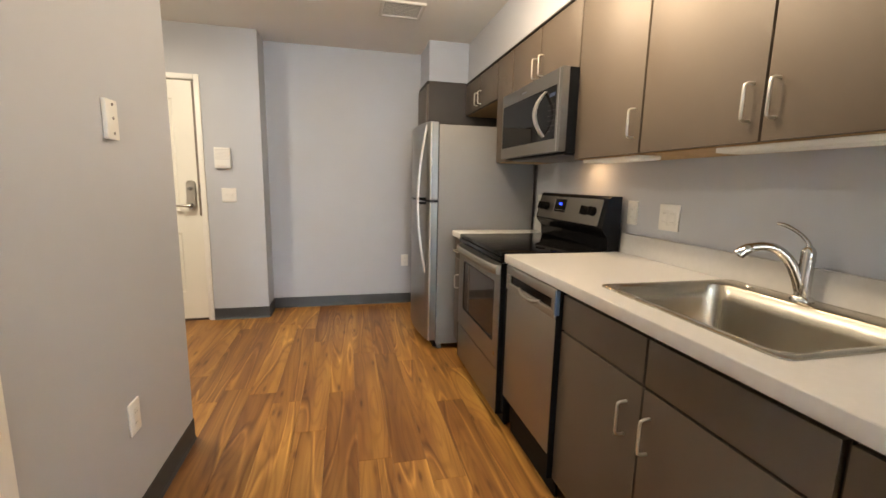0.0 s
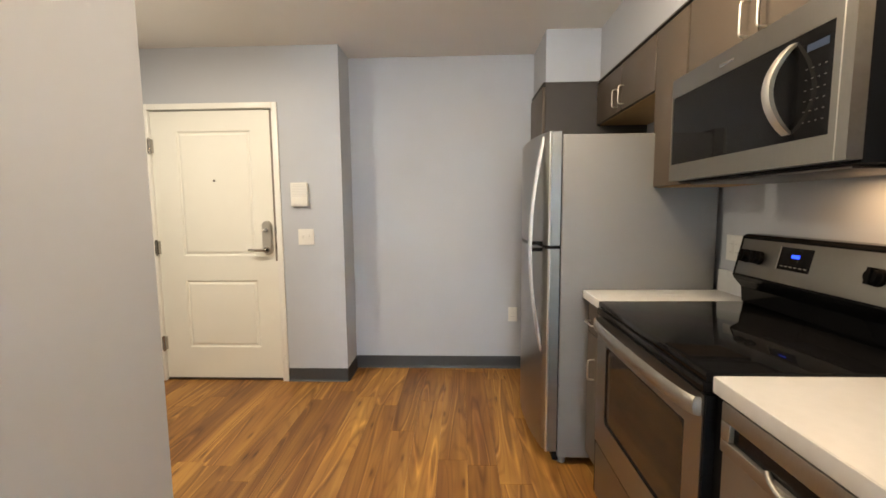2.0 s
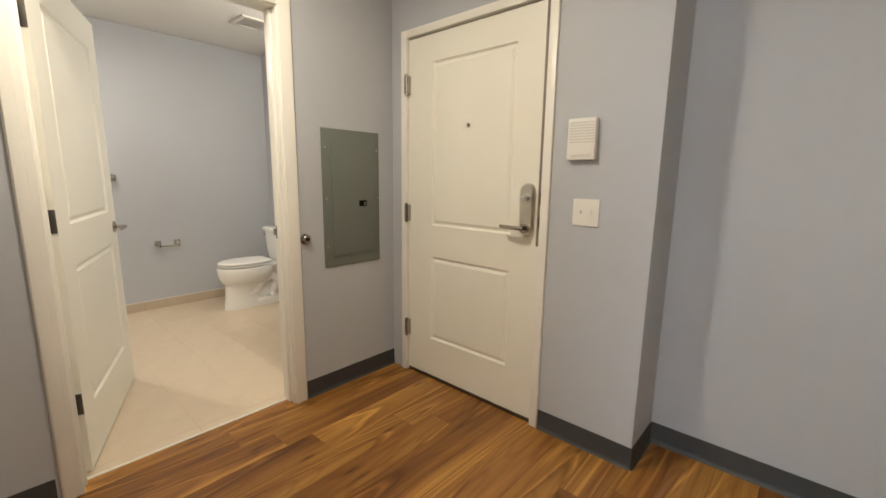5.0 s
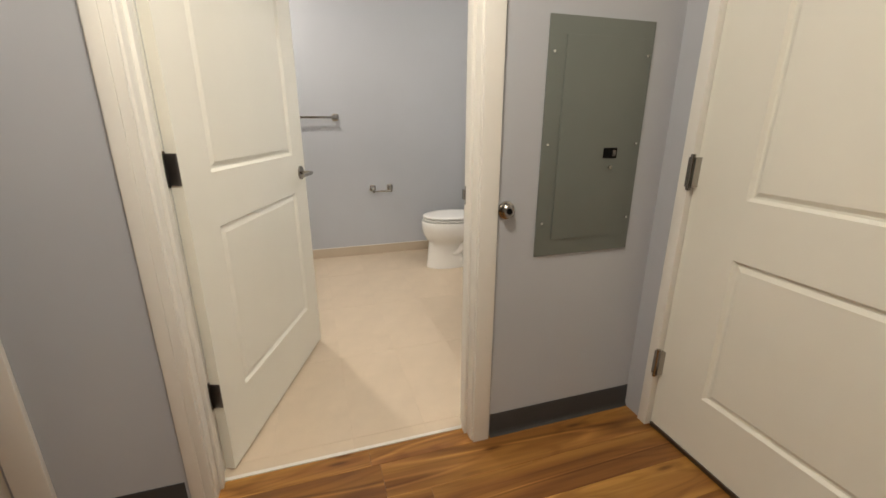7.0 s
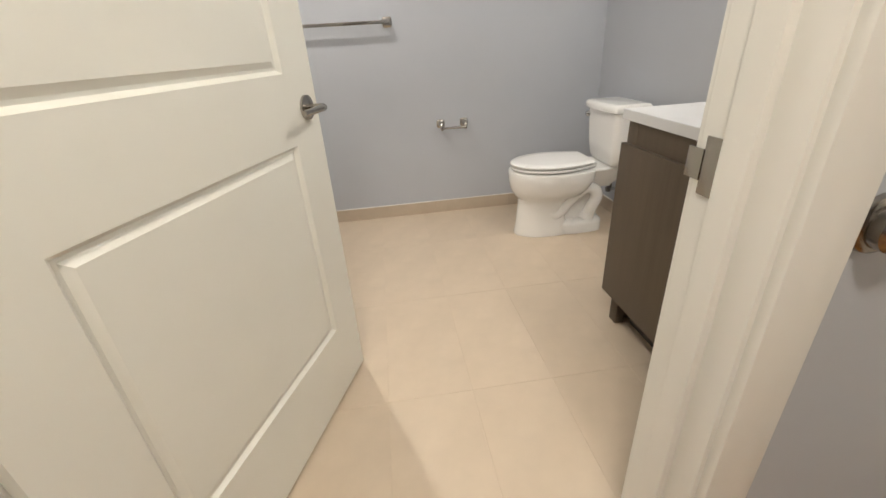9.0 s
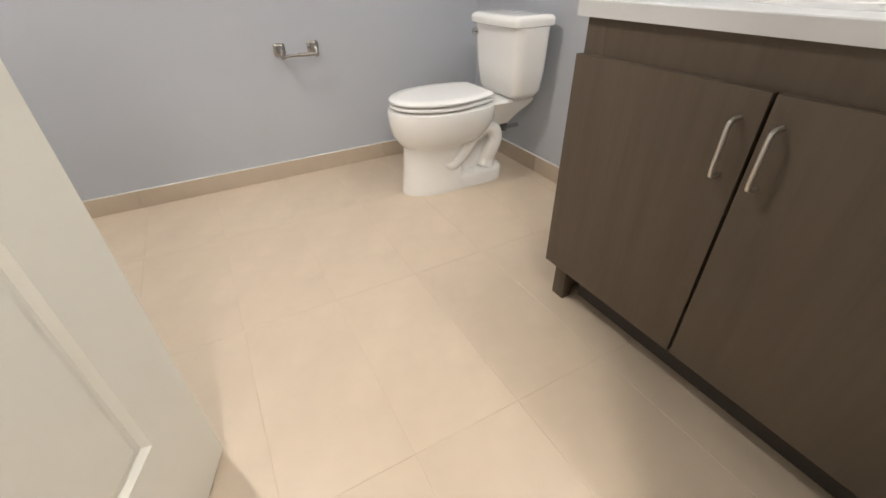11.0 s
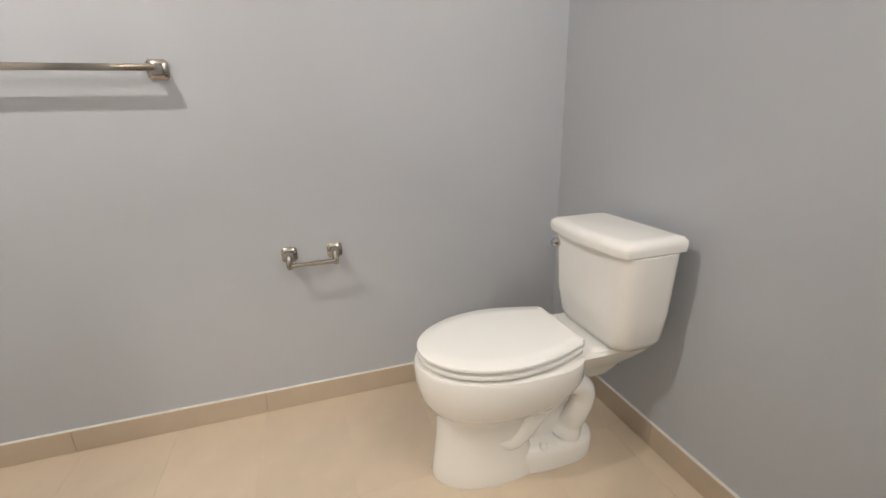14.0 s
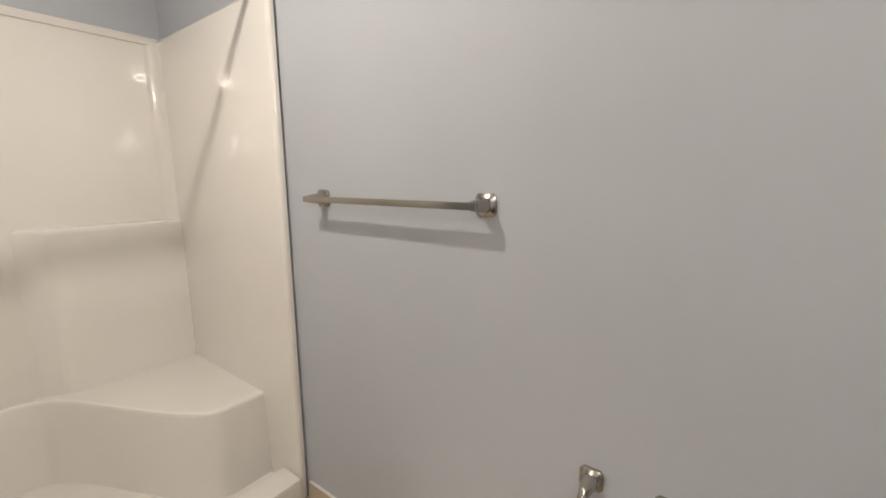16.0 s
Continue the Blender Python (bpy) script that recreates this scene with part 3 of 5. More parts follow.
for x0, x1 in ((-1.04, -0.035), (0.035, 1.04)):
    pn = part("pane", bx(x0, x1, -4.645, -4.639, 0.06, 2.14), M_PANE, wn, "", False)
    pn.visible_shadow = False


# ---- ceiling fixtures ----
def ceiling_light(x, y):
    t = thing("ceiling_light", (x, y, CEIL), "round flush white ceiling light, out of view", "ceiling light", "flush ceiling lights")
    part("base", tube(bmesh.new(), [(x, y, CEIL), (x, y, CEIL - 0.02), (x, y, CEIL - 0.028)], [0.16, 0.16, 0.155], 40), M_WHITE, t)
    part("diffuser", tube(bmesh.new(), [(x, y, CEIL - 0.028), (x, y, CEIL - 0.05), (x, y, CEIL - 0.06)], [0.15, 0.14, 0.11], 40), M_LAMP, t, "glowing milky diffuser")
    return t


# all out of view; the one at (0.20, 0.9) is added for its light
for x, y in ((0.25, 2.45), (0.20, 0.9), (-1.75, 2.95), (-4.06, 2.70)):
    ceiling_light(x, y)


def vent(x0, x1, y0, y1, z, n, label):
    t = thing("ceiling_vent", ((x0 + x1) / 2, (y0 + y1) / 2, z), label, "vent", "ceiling vents")
    f = bmesh.new()
    for b in ((x0, x1, y0, y0 + 0.025), (x0, x1, y1 - 0.025, y1), (x0, x0 + 0.025, y0 + 0.025, y1 - 0.025), (x1 - 0.025, x1, y0 + 0.025, y1 - 0.025)):
        box(f, *b, z - 0.016, z, 0.003)
    part("frame", f, M_VENT, t)
    part("backing", bx(x0 + 0.02, x1 - 0.02, y0 + 0.02, y1 - 0.02, z - 0.003, z - 0.001), M_PANEL, t)
    for i in range(n):
        y = y0 + 0.035 + (y1 - y0 - 0.07) * i / (n - 1)
        s = bx(x0 + 0.025, x1 - 0.025, -0.009, 0.009, -0.0012, 0.0012)
        bmesh.ops.rotate(s, cent=(0, 0, 0), matrix=Matrix.Rotation(radians(14), 3, "X"), verts=s.verts)
        bmesh.ops.translate(s, vec=(0, y, z - 0.009), verts=s.verts)
        part("slat", s, M_VENT, t, "", False)


vent(0.10, 0.41, 3.34, 3.62, CEIL, 10, "white louvred supply vent in the kitchen ceiling")
vent(-4.14, -3.88, 3.98, 4.24, CEIL + 0.004, 9, "white square exhaust fan grille in the bathroom ceiling")


# ---- wall plates ----
def plate(name, c, n, w, h, label, category, kind="blank"):
    """A wall plate at c facing n (unit axis), w wide and h high."""
    t = thing(name, c, label, category)
    nx, ny = n
    ux, uy = -ny, nx

    def at(u0, u1, d0, d1, z0, z1, bev=0.0):
        xs = [c[0] + ux * u + nx * d for u in (u0, u1) for d in (d0, d1)]
        ys = [c[1] + uy * u + ny * d for u in (u0, u1) for d in (d0, d1)]
        return bx(min(xs), max(xs), min(ys), max(ys), c[2] + z0, c[2] + z1, bev)

    part("cover", at(-w / 2, w / 2, 0, 0.007, -h / 2, h / 2, 0.003), M_PLATE, t)
    if kind == "toggle":
        for u in ([-0.023, 0.023] if w > 0.1 else [0]):
            part("toggle", at(u - 0.005, u + 0.005, 0.007, 0.016, -0.004, 0.012, 0.002), M_PLATE, t)
    elif kind == "outlet":
        for u in ([-0.023, 0.023] if w > 0.1 else [0]):
            part("receptacle", at(u - 0.0165, u + 0.0165, 0.0066, 0.0095, -0.034, 0.034, 0.002), M_PLATE, t)
            for z in (-0.019, 0.019):
                for q in (-0.006, 0.006):
                    part("slot", at(u + q - 0.001, u + q + 0.001, 0.009, 0.0098, z - 0.003, z + 0.003), M_SIDE, t)
    return t


plate("outlet", (XK, 1.86, 1.118), (-1, 0), 0.118, 0.118, "white double outlet plate above the backsplash", "outlet", "outlet")
plate("outlet", (XK, 2.105, 1.122), (-1, 0), 0.072, 0.118, "white single outlet plate beside the range", "outlet", "outlet")
plate("outlet", (XK, 3.11, 1.122), (-1, 0), 0.118, 0.118, "white outlet plate over the small counter", "outlet", "outlet")
plate("outlet", (0.428, YA, 0.452), (0, -1), 0.072, 0.118, "white outlet low on the alcove wall", "outlet", "outlet")
plate("outlet", (XL, 1.835, 0.42), (1, 0), 0.072, 0.118, "white outlet low on the partition wall", "outlet", "outlet")
plate("light_switch", (-1.135, YD, 1.11), (0, -1), 0.118, 0.118, "white double toggle switch plate", "light switch", "toggle")

tm = thing("wall_bracket", (XL, 1.865, 1.43), "white blank wall bracket with three screw holes", "bracket")
part("cover", bx(XL, XL + 0.014, 1.83, 1.90, 1.366, 1.49, 0.004), M_PLATE, tm)
for z in (1.385, 1.432, 1.475):
    part("screw", tube(bmesh.new(), [(XL + 0.013, 1.868, z), (XL + 0.0155, 1.868, z)], 0.005, 12), M_DARKMETAL, tm)

ic = thing("intercom", (-1.155, YD, 1.42), "white entry intercom with speaker slots and buttons", "intercom")
part("housing", bx(-1.230, -1.106, YD - 0.03, YD, 1.335, 1.508, 0.006), M_PLATE, ic)
for i in range(8):
    z = 1.49 - i * 0.0115
    part("slot", bx(-1.220, -1.110, YD - 0.0315, YD - 0.0298, z - 0.0022, z + 0.0022), M_VENT, ic)
for x in (-1.197, -1.165, -1.133):
    part("button", bx(x - 0.010, x + 0.010, YD - 0.034, YD - 0.0298, 1.35, 1.36, 0.0015), M_CAULK, ic)

# electrical panel
ep = thing("electrical_panel", (XP, 3.91, 0.74), "grey-green steel breaker panel door set in the wall", "electrical panel")
part("trim_plate", bx(XP, XP + 0.006, 3.715, 4.106, 0.74, 1.508, 0.0015), M_PANEL, ep)
pd = part("panel_door", bx(XP + 0.0055, XP + 0.0115, 3.775, 4.07, 0.80, 1.455, 0.0015), M_PANEL, ep)
part("latch", bx(XP + 0.011, XP + 0.0135, 3.952, 4.007, 1.077, 1.112, 0.001), M_BLACKP, pd)
part("latch_tab", bx(XP + 0.0132, XP + 0.018, 3.985, 3.999, 1.084, 1.104, 0.001), M_DARKMETAL, pd)
part("key_lock", tube(bmesh.new(), [(XP + 0.011, 3.985, 1.045), (XP + 0.016, 3.985, 1.045)], 0.007, 14), M_NICKEL, pd)
for y in (3.735, 4.088):
    for z in (0.86, 1.125, 1.405):
        part("screw", tube(bmesh.new(), [(XP + 0.005, y, z), (XP + 0.0085, y, z)], [0.006, 0.0045], 10), M_CHROME, ep)

ds = thing("door_stop", (XP, 3.595, 0.915), "round nickel wall-mounted door stop", "door stop")
part("rose", tube(bmesh.new(), [(XP, 3.6, 0.915), (XP + 0.006, 3.6, 0.915), (XP + 0.009, 3.6, 0.915)], [0.031, 0.03, 0.026], 24), M_NICKEL, ds)
part("cup", tube(bmesh.new(), [(XP + 0.008, 3.6, 0.915), (XP + 0.022, 3.6, 0.915), (XP + 0.027, 3.6, 0.915)], [0.023, 0.023, 0.018], 24), M_NICKEL, ds)
part("bumper", tube(bmesh.new(), [(XP + 0.026, 3.6, 0.915), (XP + 0.029, 3.6, 0.915)], 0.010, 16), M_BLACKP, ds)


# ---- kitchen cabinets ----
def pull_v(bm, x, y, z0, z1, s=-1, r=0.0042):
    """An upright wire pull standing off a face at x towards s."""
    o = 0.030 * s
    return tube(bm, [(x, y, z0), (x + o * 0.6, y, z0), (x + o * 0.93, y, z0 + 0.004), (x + o, y, z0 + 0.013), (x + o, y, z1 - 0.013), (x + o * 0.93, y, z1 - 0.004), (x + o * 0.6, y, z1), (x, y, z1)], r, 10)


def cabinet(name, xf, xb, y0, y1, z0, z1, fronts, label, group, toe=0.0, handles=(), bottom=None):
    """A cabinet whose doors lie at xf and whose body runs back to xb. fronts: (name, y0, y1, z0, z1, pull y or None, pull z0, z1)."""
    t = thing(name, (xb - 0.1, (y0 + y1) / 2, 0 if toe else z0), label, "cabinet", group)
    body = bx(xf + 0.019, xb - 0.001, y0 + 0.0008, y1 - 0.0008, z0, z1, 0.001)
    if toe:
        # open-topped carcass of boards
        body = bmesh.new()
        for b in ((xf + 0.019, xb - 0.001, y0 + 0.0008, y0 + 0.018, z0, z1), (xf + 0.019, xb - 0.001, y1 - 0.018, y1 - 0.0008, z0, z1), (xf + 0.019, xb - 0.001, y0 + 0.018, y1 - 0.018, z0, z0 + 0.018),
                  (xb - 0.012, xb - 0.001, y0 + 0.018, y1 - 0.018, z0 + 0.018, z1), (xf + 0.019, xf + 0.037, y0 + 0.018, y1 - 0.018, z1 - 0.15, z1), (xf + 0.019, xf + 0.030, y0 + 0.018, y1 - 0.018, z0 + 0.018, z1 - 0.15)):
            box(body, *b)
    part("body", body, M_CABIN if toe else M_CAB, t)
    if toe:
        part("toe_kick", bx(xf + 0.075, xf + 0.09, y0 + 0.001, y1 - 0.001, 0.0, z0 - 0.0005), M_CABIN, t)
    if bottom:
        part("underside", bx(xf + 0.02, xb - 0.003, y0 + 0.003, y1 - 0.003, z0 - 0.004, z0 - 0.0005), bottom, t, "bare wood-tone underside")
    for nm, a, b, c, d, py, p0, p1 in fronts:
        f = part(nm, bx(xf, xf + 0.0185, a, b, c, d, 0.0018), M_CAB, t)
        if py is not None:
            if nm == "drawer":
                o = -0.030
                part("pull", tube(bmesh.new(), [(xf, py - 0.05, p0), (xf + o * 0.9, py - 0.048, p0), (xf + o, py - 0.038, p0), (xf + o, py + 0.038, p0), (xf + o * 0.9, py + 0.048, p0), (xf, py + 0.05, p0)], 0.0045, 10), M_PULL, f, "satin nickel wire pull")
            else:
                part("pull", pull_v(bmesh.new(), xf, py, p0, p1), M_PULL, f, "satin nickel wire pull")
    return t


FB, FU = 0.622, 0.915
G = 0.004
BASE = "base cabinets along the kitchen wall"
WALLG = "wall cabinets over the counter"
ZS = 0.716
for y0, y1, mid in ((0.735, 1.635, 1.187), (-0.42, 0.73, 0.155)):
    cabinet("base_cabinet", FB, XK, y0, y1, 0.10, 0.872,
            [("door", y0 + G, mid - G, 0.105, ZS - G, mid - 0.035, 0.54, 0.642), ("door", mid + G, y1 - G, 0.105, ZS - G, mid + 0.06, 0.54, 0.642),
             ("false_front", y0 + G, mid - G, ZS + G, 0.852, None, 0, 0), ("false_front", mid + G, y1 - G, ZS + G, 0.852, None, 0, 0)],
            "dark taupe laminate sink base cabinet with two doors", BASE, 0.1)
cabinet("base_cabinet", FB, XK, 2.928, 3.19, 0.10, 0.872,
        [("door", 2.935, 3.185, 0.105, ZS - G, 3.085, 0.51, 0.605), ("drawer", 2.935, 3.185, ZS + G, 0.852, 3.10, 0.775, 0)],
        "narrow dark taupe base cabinet with a drawer", BASE, 0.1)
cabinet("wall_cabinet", FU, XK, 1.675, 2.132, 1.376, 2.128, [("door", 1.675 + G, 2.132 - 0.002, 1.376, 2.11, 1.712, 1.435, 1.540)],
        "taupe laminate single-door wall cabinet", WALLG, bottom=M_PLY)
for y0, y1 in ((0.735, 1.672), (-0.42, 0.732)):
    m = (y0 + y1) / 2
    cabinet("wall_cabinet", FU, XK, y0, y1, 1.376, 2.128, [("door", y0 + G, m - G, 1.376, 2.11, m - 0.036, 1.432, 1.530), ("door", m + G, y1 - G, 1.376, 2.11, m + 0.036, 1.432, 1.530)],
            "taupe laminate two-door wall cabinet", WALLG, bottom=M_PLY)
cabinet("wall_cabinet", FU, XK, 2.134, 2.952, 1.80, 2.128, [("door", 2.136 + G, 2.553, 1.80, 2.11, 2.52, 1.845, 1.955), ("door", 2.559, 2.95 - G, 1.80, 2.11, 2.60, 1.845, 1.955)],
        "short taupe two-door cabinet above the microwave", WALLG)
cabinet("wall_cabinet", FU, XK, 2.954, 3.228, 1.405, 2.128, [("door", 2.956 + G, 3.226, 1.405, 2.11, None, 0, 0)], "narrow taupe wall cabinet beside the fridge", WALLG, bottom=M_PLY)
cabinet("wall_cabinet", FU, XK, 3.230, 4.058, 1.855, 2.128, [("door", 3.232 + G, 3.642, 1.855, 2.11, 3.70 - 0.09, 1.885, 1.985), ("door", 3.648, 4.056 - G, 1.855, 2.11, 3.70, 1.885, 1.985)],
        "short taupe two-door cabinet above the fridge", WALLG, bottom=M_PLY)
cabinet("pantry_cabinet", 0.556, XK, 4.060, 4.506, 0.10, 2.128, [("door", 4.064, 4.502, 0.11, 2.11, None, 0, 0)], "tall taupe pantry cabinet next to the fridge", "", 0.1)
rail = bx(FU + 0.004, FU + 0.019, -0.42, 4.056, 2.1285, 2.137, 0.001)
box(rail, 0.560, 0.575, 4.06, 4.506, 2.1285, 2.137, 0.001)
box(rail, 0.575, FU + 0.004, 4.0565, 4.066, 2.1285, 2.137, 0.001)
solid("cabinet_trim", rail, M_CABIN, True, "dark trim strip above the wall cabinets", "trim", "", "structure")

for y0, y1 in ((1.70, 2.09), (0.42, 1.36)):
    uf = thing("under_cabinet_light", (1.0, (y0 + y1) / 2, 1.371), "slim white under-cabinet light fixture", "light fixture", "under-cabinet fixtures")
    part("housing", bx(0.94, 1.04, y0, y1, 1.356, 1.3715, 0.004), M_WHITE, uf)
    part("lens", bx(0.952, 1.028, y0 + 0.015, y1 - 0.015, 1.3535, 1.3565, 0.001), M_PLATE, uf)

# worktops with backsplash
SX0, SX1, SY0, SY1 = 0.700, 1.180, 0.905, 1.498   # sink cut-out
wt = thing("worktop", (0.9, 0.9, 0.873), "white laminate worktop with low pale backsplash", "worktop", "worktops")
sl = bmesh.new()
for b in ((0.598, SX0, -0.42, 2.158), (SX0, SX1, -0.42, SY0), (SX0, SX1, SY1, 2.158), (SX1, XK - 0.001, -0.42, 2.158)):
    box(sl, *b, 0.876, 0.914)
bmesh.ops.remove_doubles(sl, verts=sl.verts, dist=0.0002)
inner = [f for f in sl.faces if any(g is not f and (g.calc_center_median() - f.calc_center_median()).length < 1e-4 for g in f.verts[0].link_faces)]
bmesh.ops.delete(sl, geom=inner, context="FACES")
part("slab", sl, M_COUNTER, wt, "", False)
part("front_edge", bx(0.594, 0.5985, -0.42, 2.158, 0.8755, 0.9135, 0.0015), M_COUNTER, wt)
part("backsplash", bx(XK - 0.02, XK - 0.0005, -0.42, 2.158, 0.9135, 1.016, 0.003), M_SPLASH, wt, "pale grey backsplash strip")
wt2 = thing("worktop", (0.9, 3.06, 0.873), "short white laminate worktop between range and fridge", "worktop", "worktops")
part("slab", bx(0.596, XK - 0.001, 2.927, 3.196, 0.876, 0.914, 0.0025), M_COUNTER, wt2)
part("backsplash", bx(XK - 0.02, XK - 0.0005, 2.927, 3.196, 0.9135, 1.016, 0.003), M_SPLASH, wt2, "pale grey backsplash strip")


def rrect(x0, x1, y0, y1, r, z, n=6):
    out = []
    for cx, cy, a0 in ((x1 - r, y1 - r, 0), (x0 + r, y1 - r, 90), (x0 + r, y0 + r, 180), (x1 - r, y0 + r, 270)):
        for k in range(n + 1):
            a = radians(a0 + 90 * k / n)
            out.append((cx + r * math.cos(a), cy + r * math.sin(a), z))
    return out


sk = thing("kitchen_sink", (0.95, 1.2, 0.914), "single-bowl stainless drop-in sink in the worktop", "sink")
part("bowl", loft(bmesh.new(), [rrect(0.683, 1.238, 0.886, 1.517, 0.03, 0.9145), rrect(0.684, 1.237, 0.887, 1.516, 0.03, 0.918), rrect(0.690, 1.232, 0.893, 1.510, 0.028, 0.920),
                                rrect(0.708, 1.150, 0.912, 1.491, 0.05, 0.9185), rrect(0.714, 1.144, 0.918, 1.485, 0.055, 0.912), rrect(0.722, 1.136, 0.926, 1.477, 0.06, 0.86),
                                rrect(0.728, 1.130, 0.932, 1.471, 0.066, 0.745), rrect(0.734, 1.124, 0.938, 1.465, 0.066, 0.728), rrect(0.752, 1.106, 0.956, 1.447, 0.07, 0.716), rrect(0.84, 1.02, 1.10, 1.30, 0.06, 0.712)], False), M_SINK, sk)
part("bottom", loft(bmesh.new(), [rrect(0.84, 1.02, 1.10, 1.30, 0.06, 0.712), rrect(0.89, 0.97, 1.16, 1.24, 0.039, 0.709)]), M_SINK, sk)
part("drain", tube(bmesh.new(), [(0.93, 1.2, 0.7095), (0.93, 1.2, 0.713), (0.93, 1.2, 0.7115)], [0.045, 0.043, 0.03], 24), M_CHROME, sk, "chrome strainer drain")
for y in (0.99, 1.40):
    part("hole_cover", tube(bmesh.new(), [(1.195, y, 0.919), (1.195, y, 0.923)], [0.016, 0.013], 16), M_CHROME, sk)

FY = 1.232


def smooth_path(pts, n=6):
    """Catmull-Rom points through pts."""
    ps = [Vector(p) for p in pts]
    ps = [ps[0] * 2 - ps[1]] + ps + [ps[-1] * 2 - ps[-2]]
    out = []
    for a, b, c, d in zip(ps, ps[1:], ps[2:], ps[3:]):
        for k in range(n):
            u = k / n
            out.append(0.5 * (2 * b + (c - a) * u + (2 * a - 5 * b + 4 * c - d) * u * u + (3 * b - a - 3 * c + d) * u ** 3))
    return out + [ps[-2]]


def smooth_values(vals, n=6):
    return [v.x for v in smooth_path([(v, 0, 0) for v in vals], n)]


fc = thing("kitchen_faucet", (1.19, FY, 0.92), "chrome single-lever kitchen faucet behind the sink", "faucet")
part("base_ring", tube(bmesh.new(), [(1.19, FY, 0.919), (1.19, FY, 0.926), (1.19, FY, 0.934)], [0.031, 0.031, 0.024], 24), M_CHROME, fc)
part("body", tube(bmesh.new(), [(1.19, FY, 0.932), (1.19, FY, 0.96), (1.19, FY, 1.045), (1.19, FY, 1.068), (1.19, FY, 1.080), (1.19, FY, 1.086)], [0.021, 0.019, 0.019, 0.019, 0.014, 0.006], 24), M_CHROME, fc)
part("collar", tube(bmesh.new(), [(1.19, FY, 1.040), (1.19, FY, 1.046)], 0.0205, 24), M_CHROME, fc)
part("spout", tube(bmesh.new(), smooth_path([(1.188, FY + 0.004, 0.945), (1.178, FY + 0.012, 0.985), (1.158, FY + 0.026, 1.035), (1.130, FY + 0.044, 1.068), (1.098, FY + 0.063, 1.078), (1.066, FY + 0.081, 1.070)]), smooth_values([0.017, 0.0165, 0.0155, 0.0145, 0.014, 0.0145]), 18), M_CHROME, fc)
part("spray_head", tube(bmesh.new(), [(1.070, FY + 0.079, 1.0715), (1.062, FY + 0.083, 1.068), (1.048, FY + 0.090, 1.057), (1.040, FY + 0.094, 1.046), (1.039, FY + 0.095, 1.044)], [0.0155, 0.0175, 0.0180, 0.0175, 0.010], 18), M_CHROME, fc, "chrome spout tip with aerator")
part("handle", tube(bmesh.new(), smooth_path([(1.19, FY, 1.080), (1.188, FY + 0.006, 1.098), (1.178, FY + 0.026, 1.122), (1.163, FY + 0.056, 1.142), (1.152, FY + 0.076, 1.147)]), smooth_values([0.009, 0.007, 0.006, 0.0065, 0.004]), 12), M_CHROME, fc)
sp = thing("side_sprayer", (1.195, 0.965, 0.92), "chrome side sprayer beside the faucet", "sprayer")
part("base", tube(bmesh.new(), [(1.195, 0.965, 0.919), (1.195, 0.965, 0.95), (1.195, 0.965, 0.965)], [0.022, 0.019, 0.016], 20), M_CHROME, sp)
part("head", tube(bmesh.new(), [(1.195, 0.965, 0.965), (1.194, 0.967, 1.01), (1.188, 0.972, 1.04), (1.17, 0.985, 1.052)], [0.013, 0.014, 0.017, 0.015], 16), M_CHROME, sp)

# ---- dishwasher ----
dw = thing("dishwasher", (0.9, 1.87, 0), "stainless built-in dishwasher with pocket handle", "dishwasher")
D0, D1, DX = 1.642, 2.122, 0.600
part("tub", bx(DX + 0.04, XK - 0.03, D0 + 0.004, D1 - 0.004, 0.06, 0.872), M_BLACKP, dw)
part("door", bx(DX, DX + 0.04, D0, D1, 0.20, 0.752, 0.006), M_DISHW, dw, "brushed stainless door")
con = bmesh.new()
for b in ((D0, D1, 0.828, 0.872), (D0, D1, 0.754, 0.785), (D0, D0 + 0.03, 0.785, 0.828), (D1 - 0.03, D1, 0.785, 0.828)):
    box(con, DX - 0.006, DX + 0.034, *b, 0.004)
cn = part("console", con, M_DISHW, dw, "stainless control fascia")
part("control_strip", bx(DX + 0.006, DX + 0.036, D0 + 0.028, D1 - 0.028, 0.783, 0.830), M_BLACK, cn, "glossy black control strip")
part("handle", tube(bmesh.new(), smooth_path([(DX + 0.004, D1 - 0.135, 0.786), (DX - 0.006, D1 - 0.16, 0.778), (DX - 0.011, D1 - 0.20, 0.770), (DX - 0.012, D1 - 0.24, 0.768), (DX - 0.011, D1 - 0.28, 0.770), (DX - 0.006, D1 - 0.32, 0.778), (DX + 0.004, D1 - 0.345, 0.786)], 4), 0.0075, 10), M_DISHW, dw, "stainless lip of the pocket handle")
part("access_panel", bx(DX + 0.05, DX + 0.06, D0 + 0.003, D1 - 0.003, 0.0, 0.197), M_BLACKP, dw)
# black strips fill the gaps on both sides of the door
part("side_strip", bx(DX + 0.001, DX + 0.05, D0 - 0.0055, D0 - 0.0004, 0.10, 0.872), M_BLACKP, dw, "black strip filling the gap beside the door")
part("side_strip", bx(DX + 0.005, DX + 0.05, D1 + 0.0004, D1 + 0.034, 0.10, 0.872), M_BLACKP, dw, "black strip filling the gap beside the door")
part("edge_film", bx(DX - 0.0068, DX + 0.012, D0 - 0.0062, D0 + 0.004, 0.770, 0.866, 0.003), M_FILM, dw, "blue protective film on the corner")

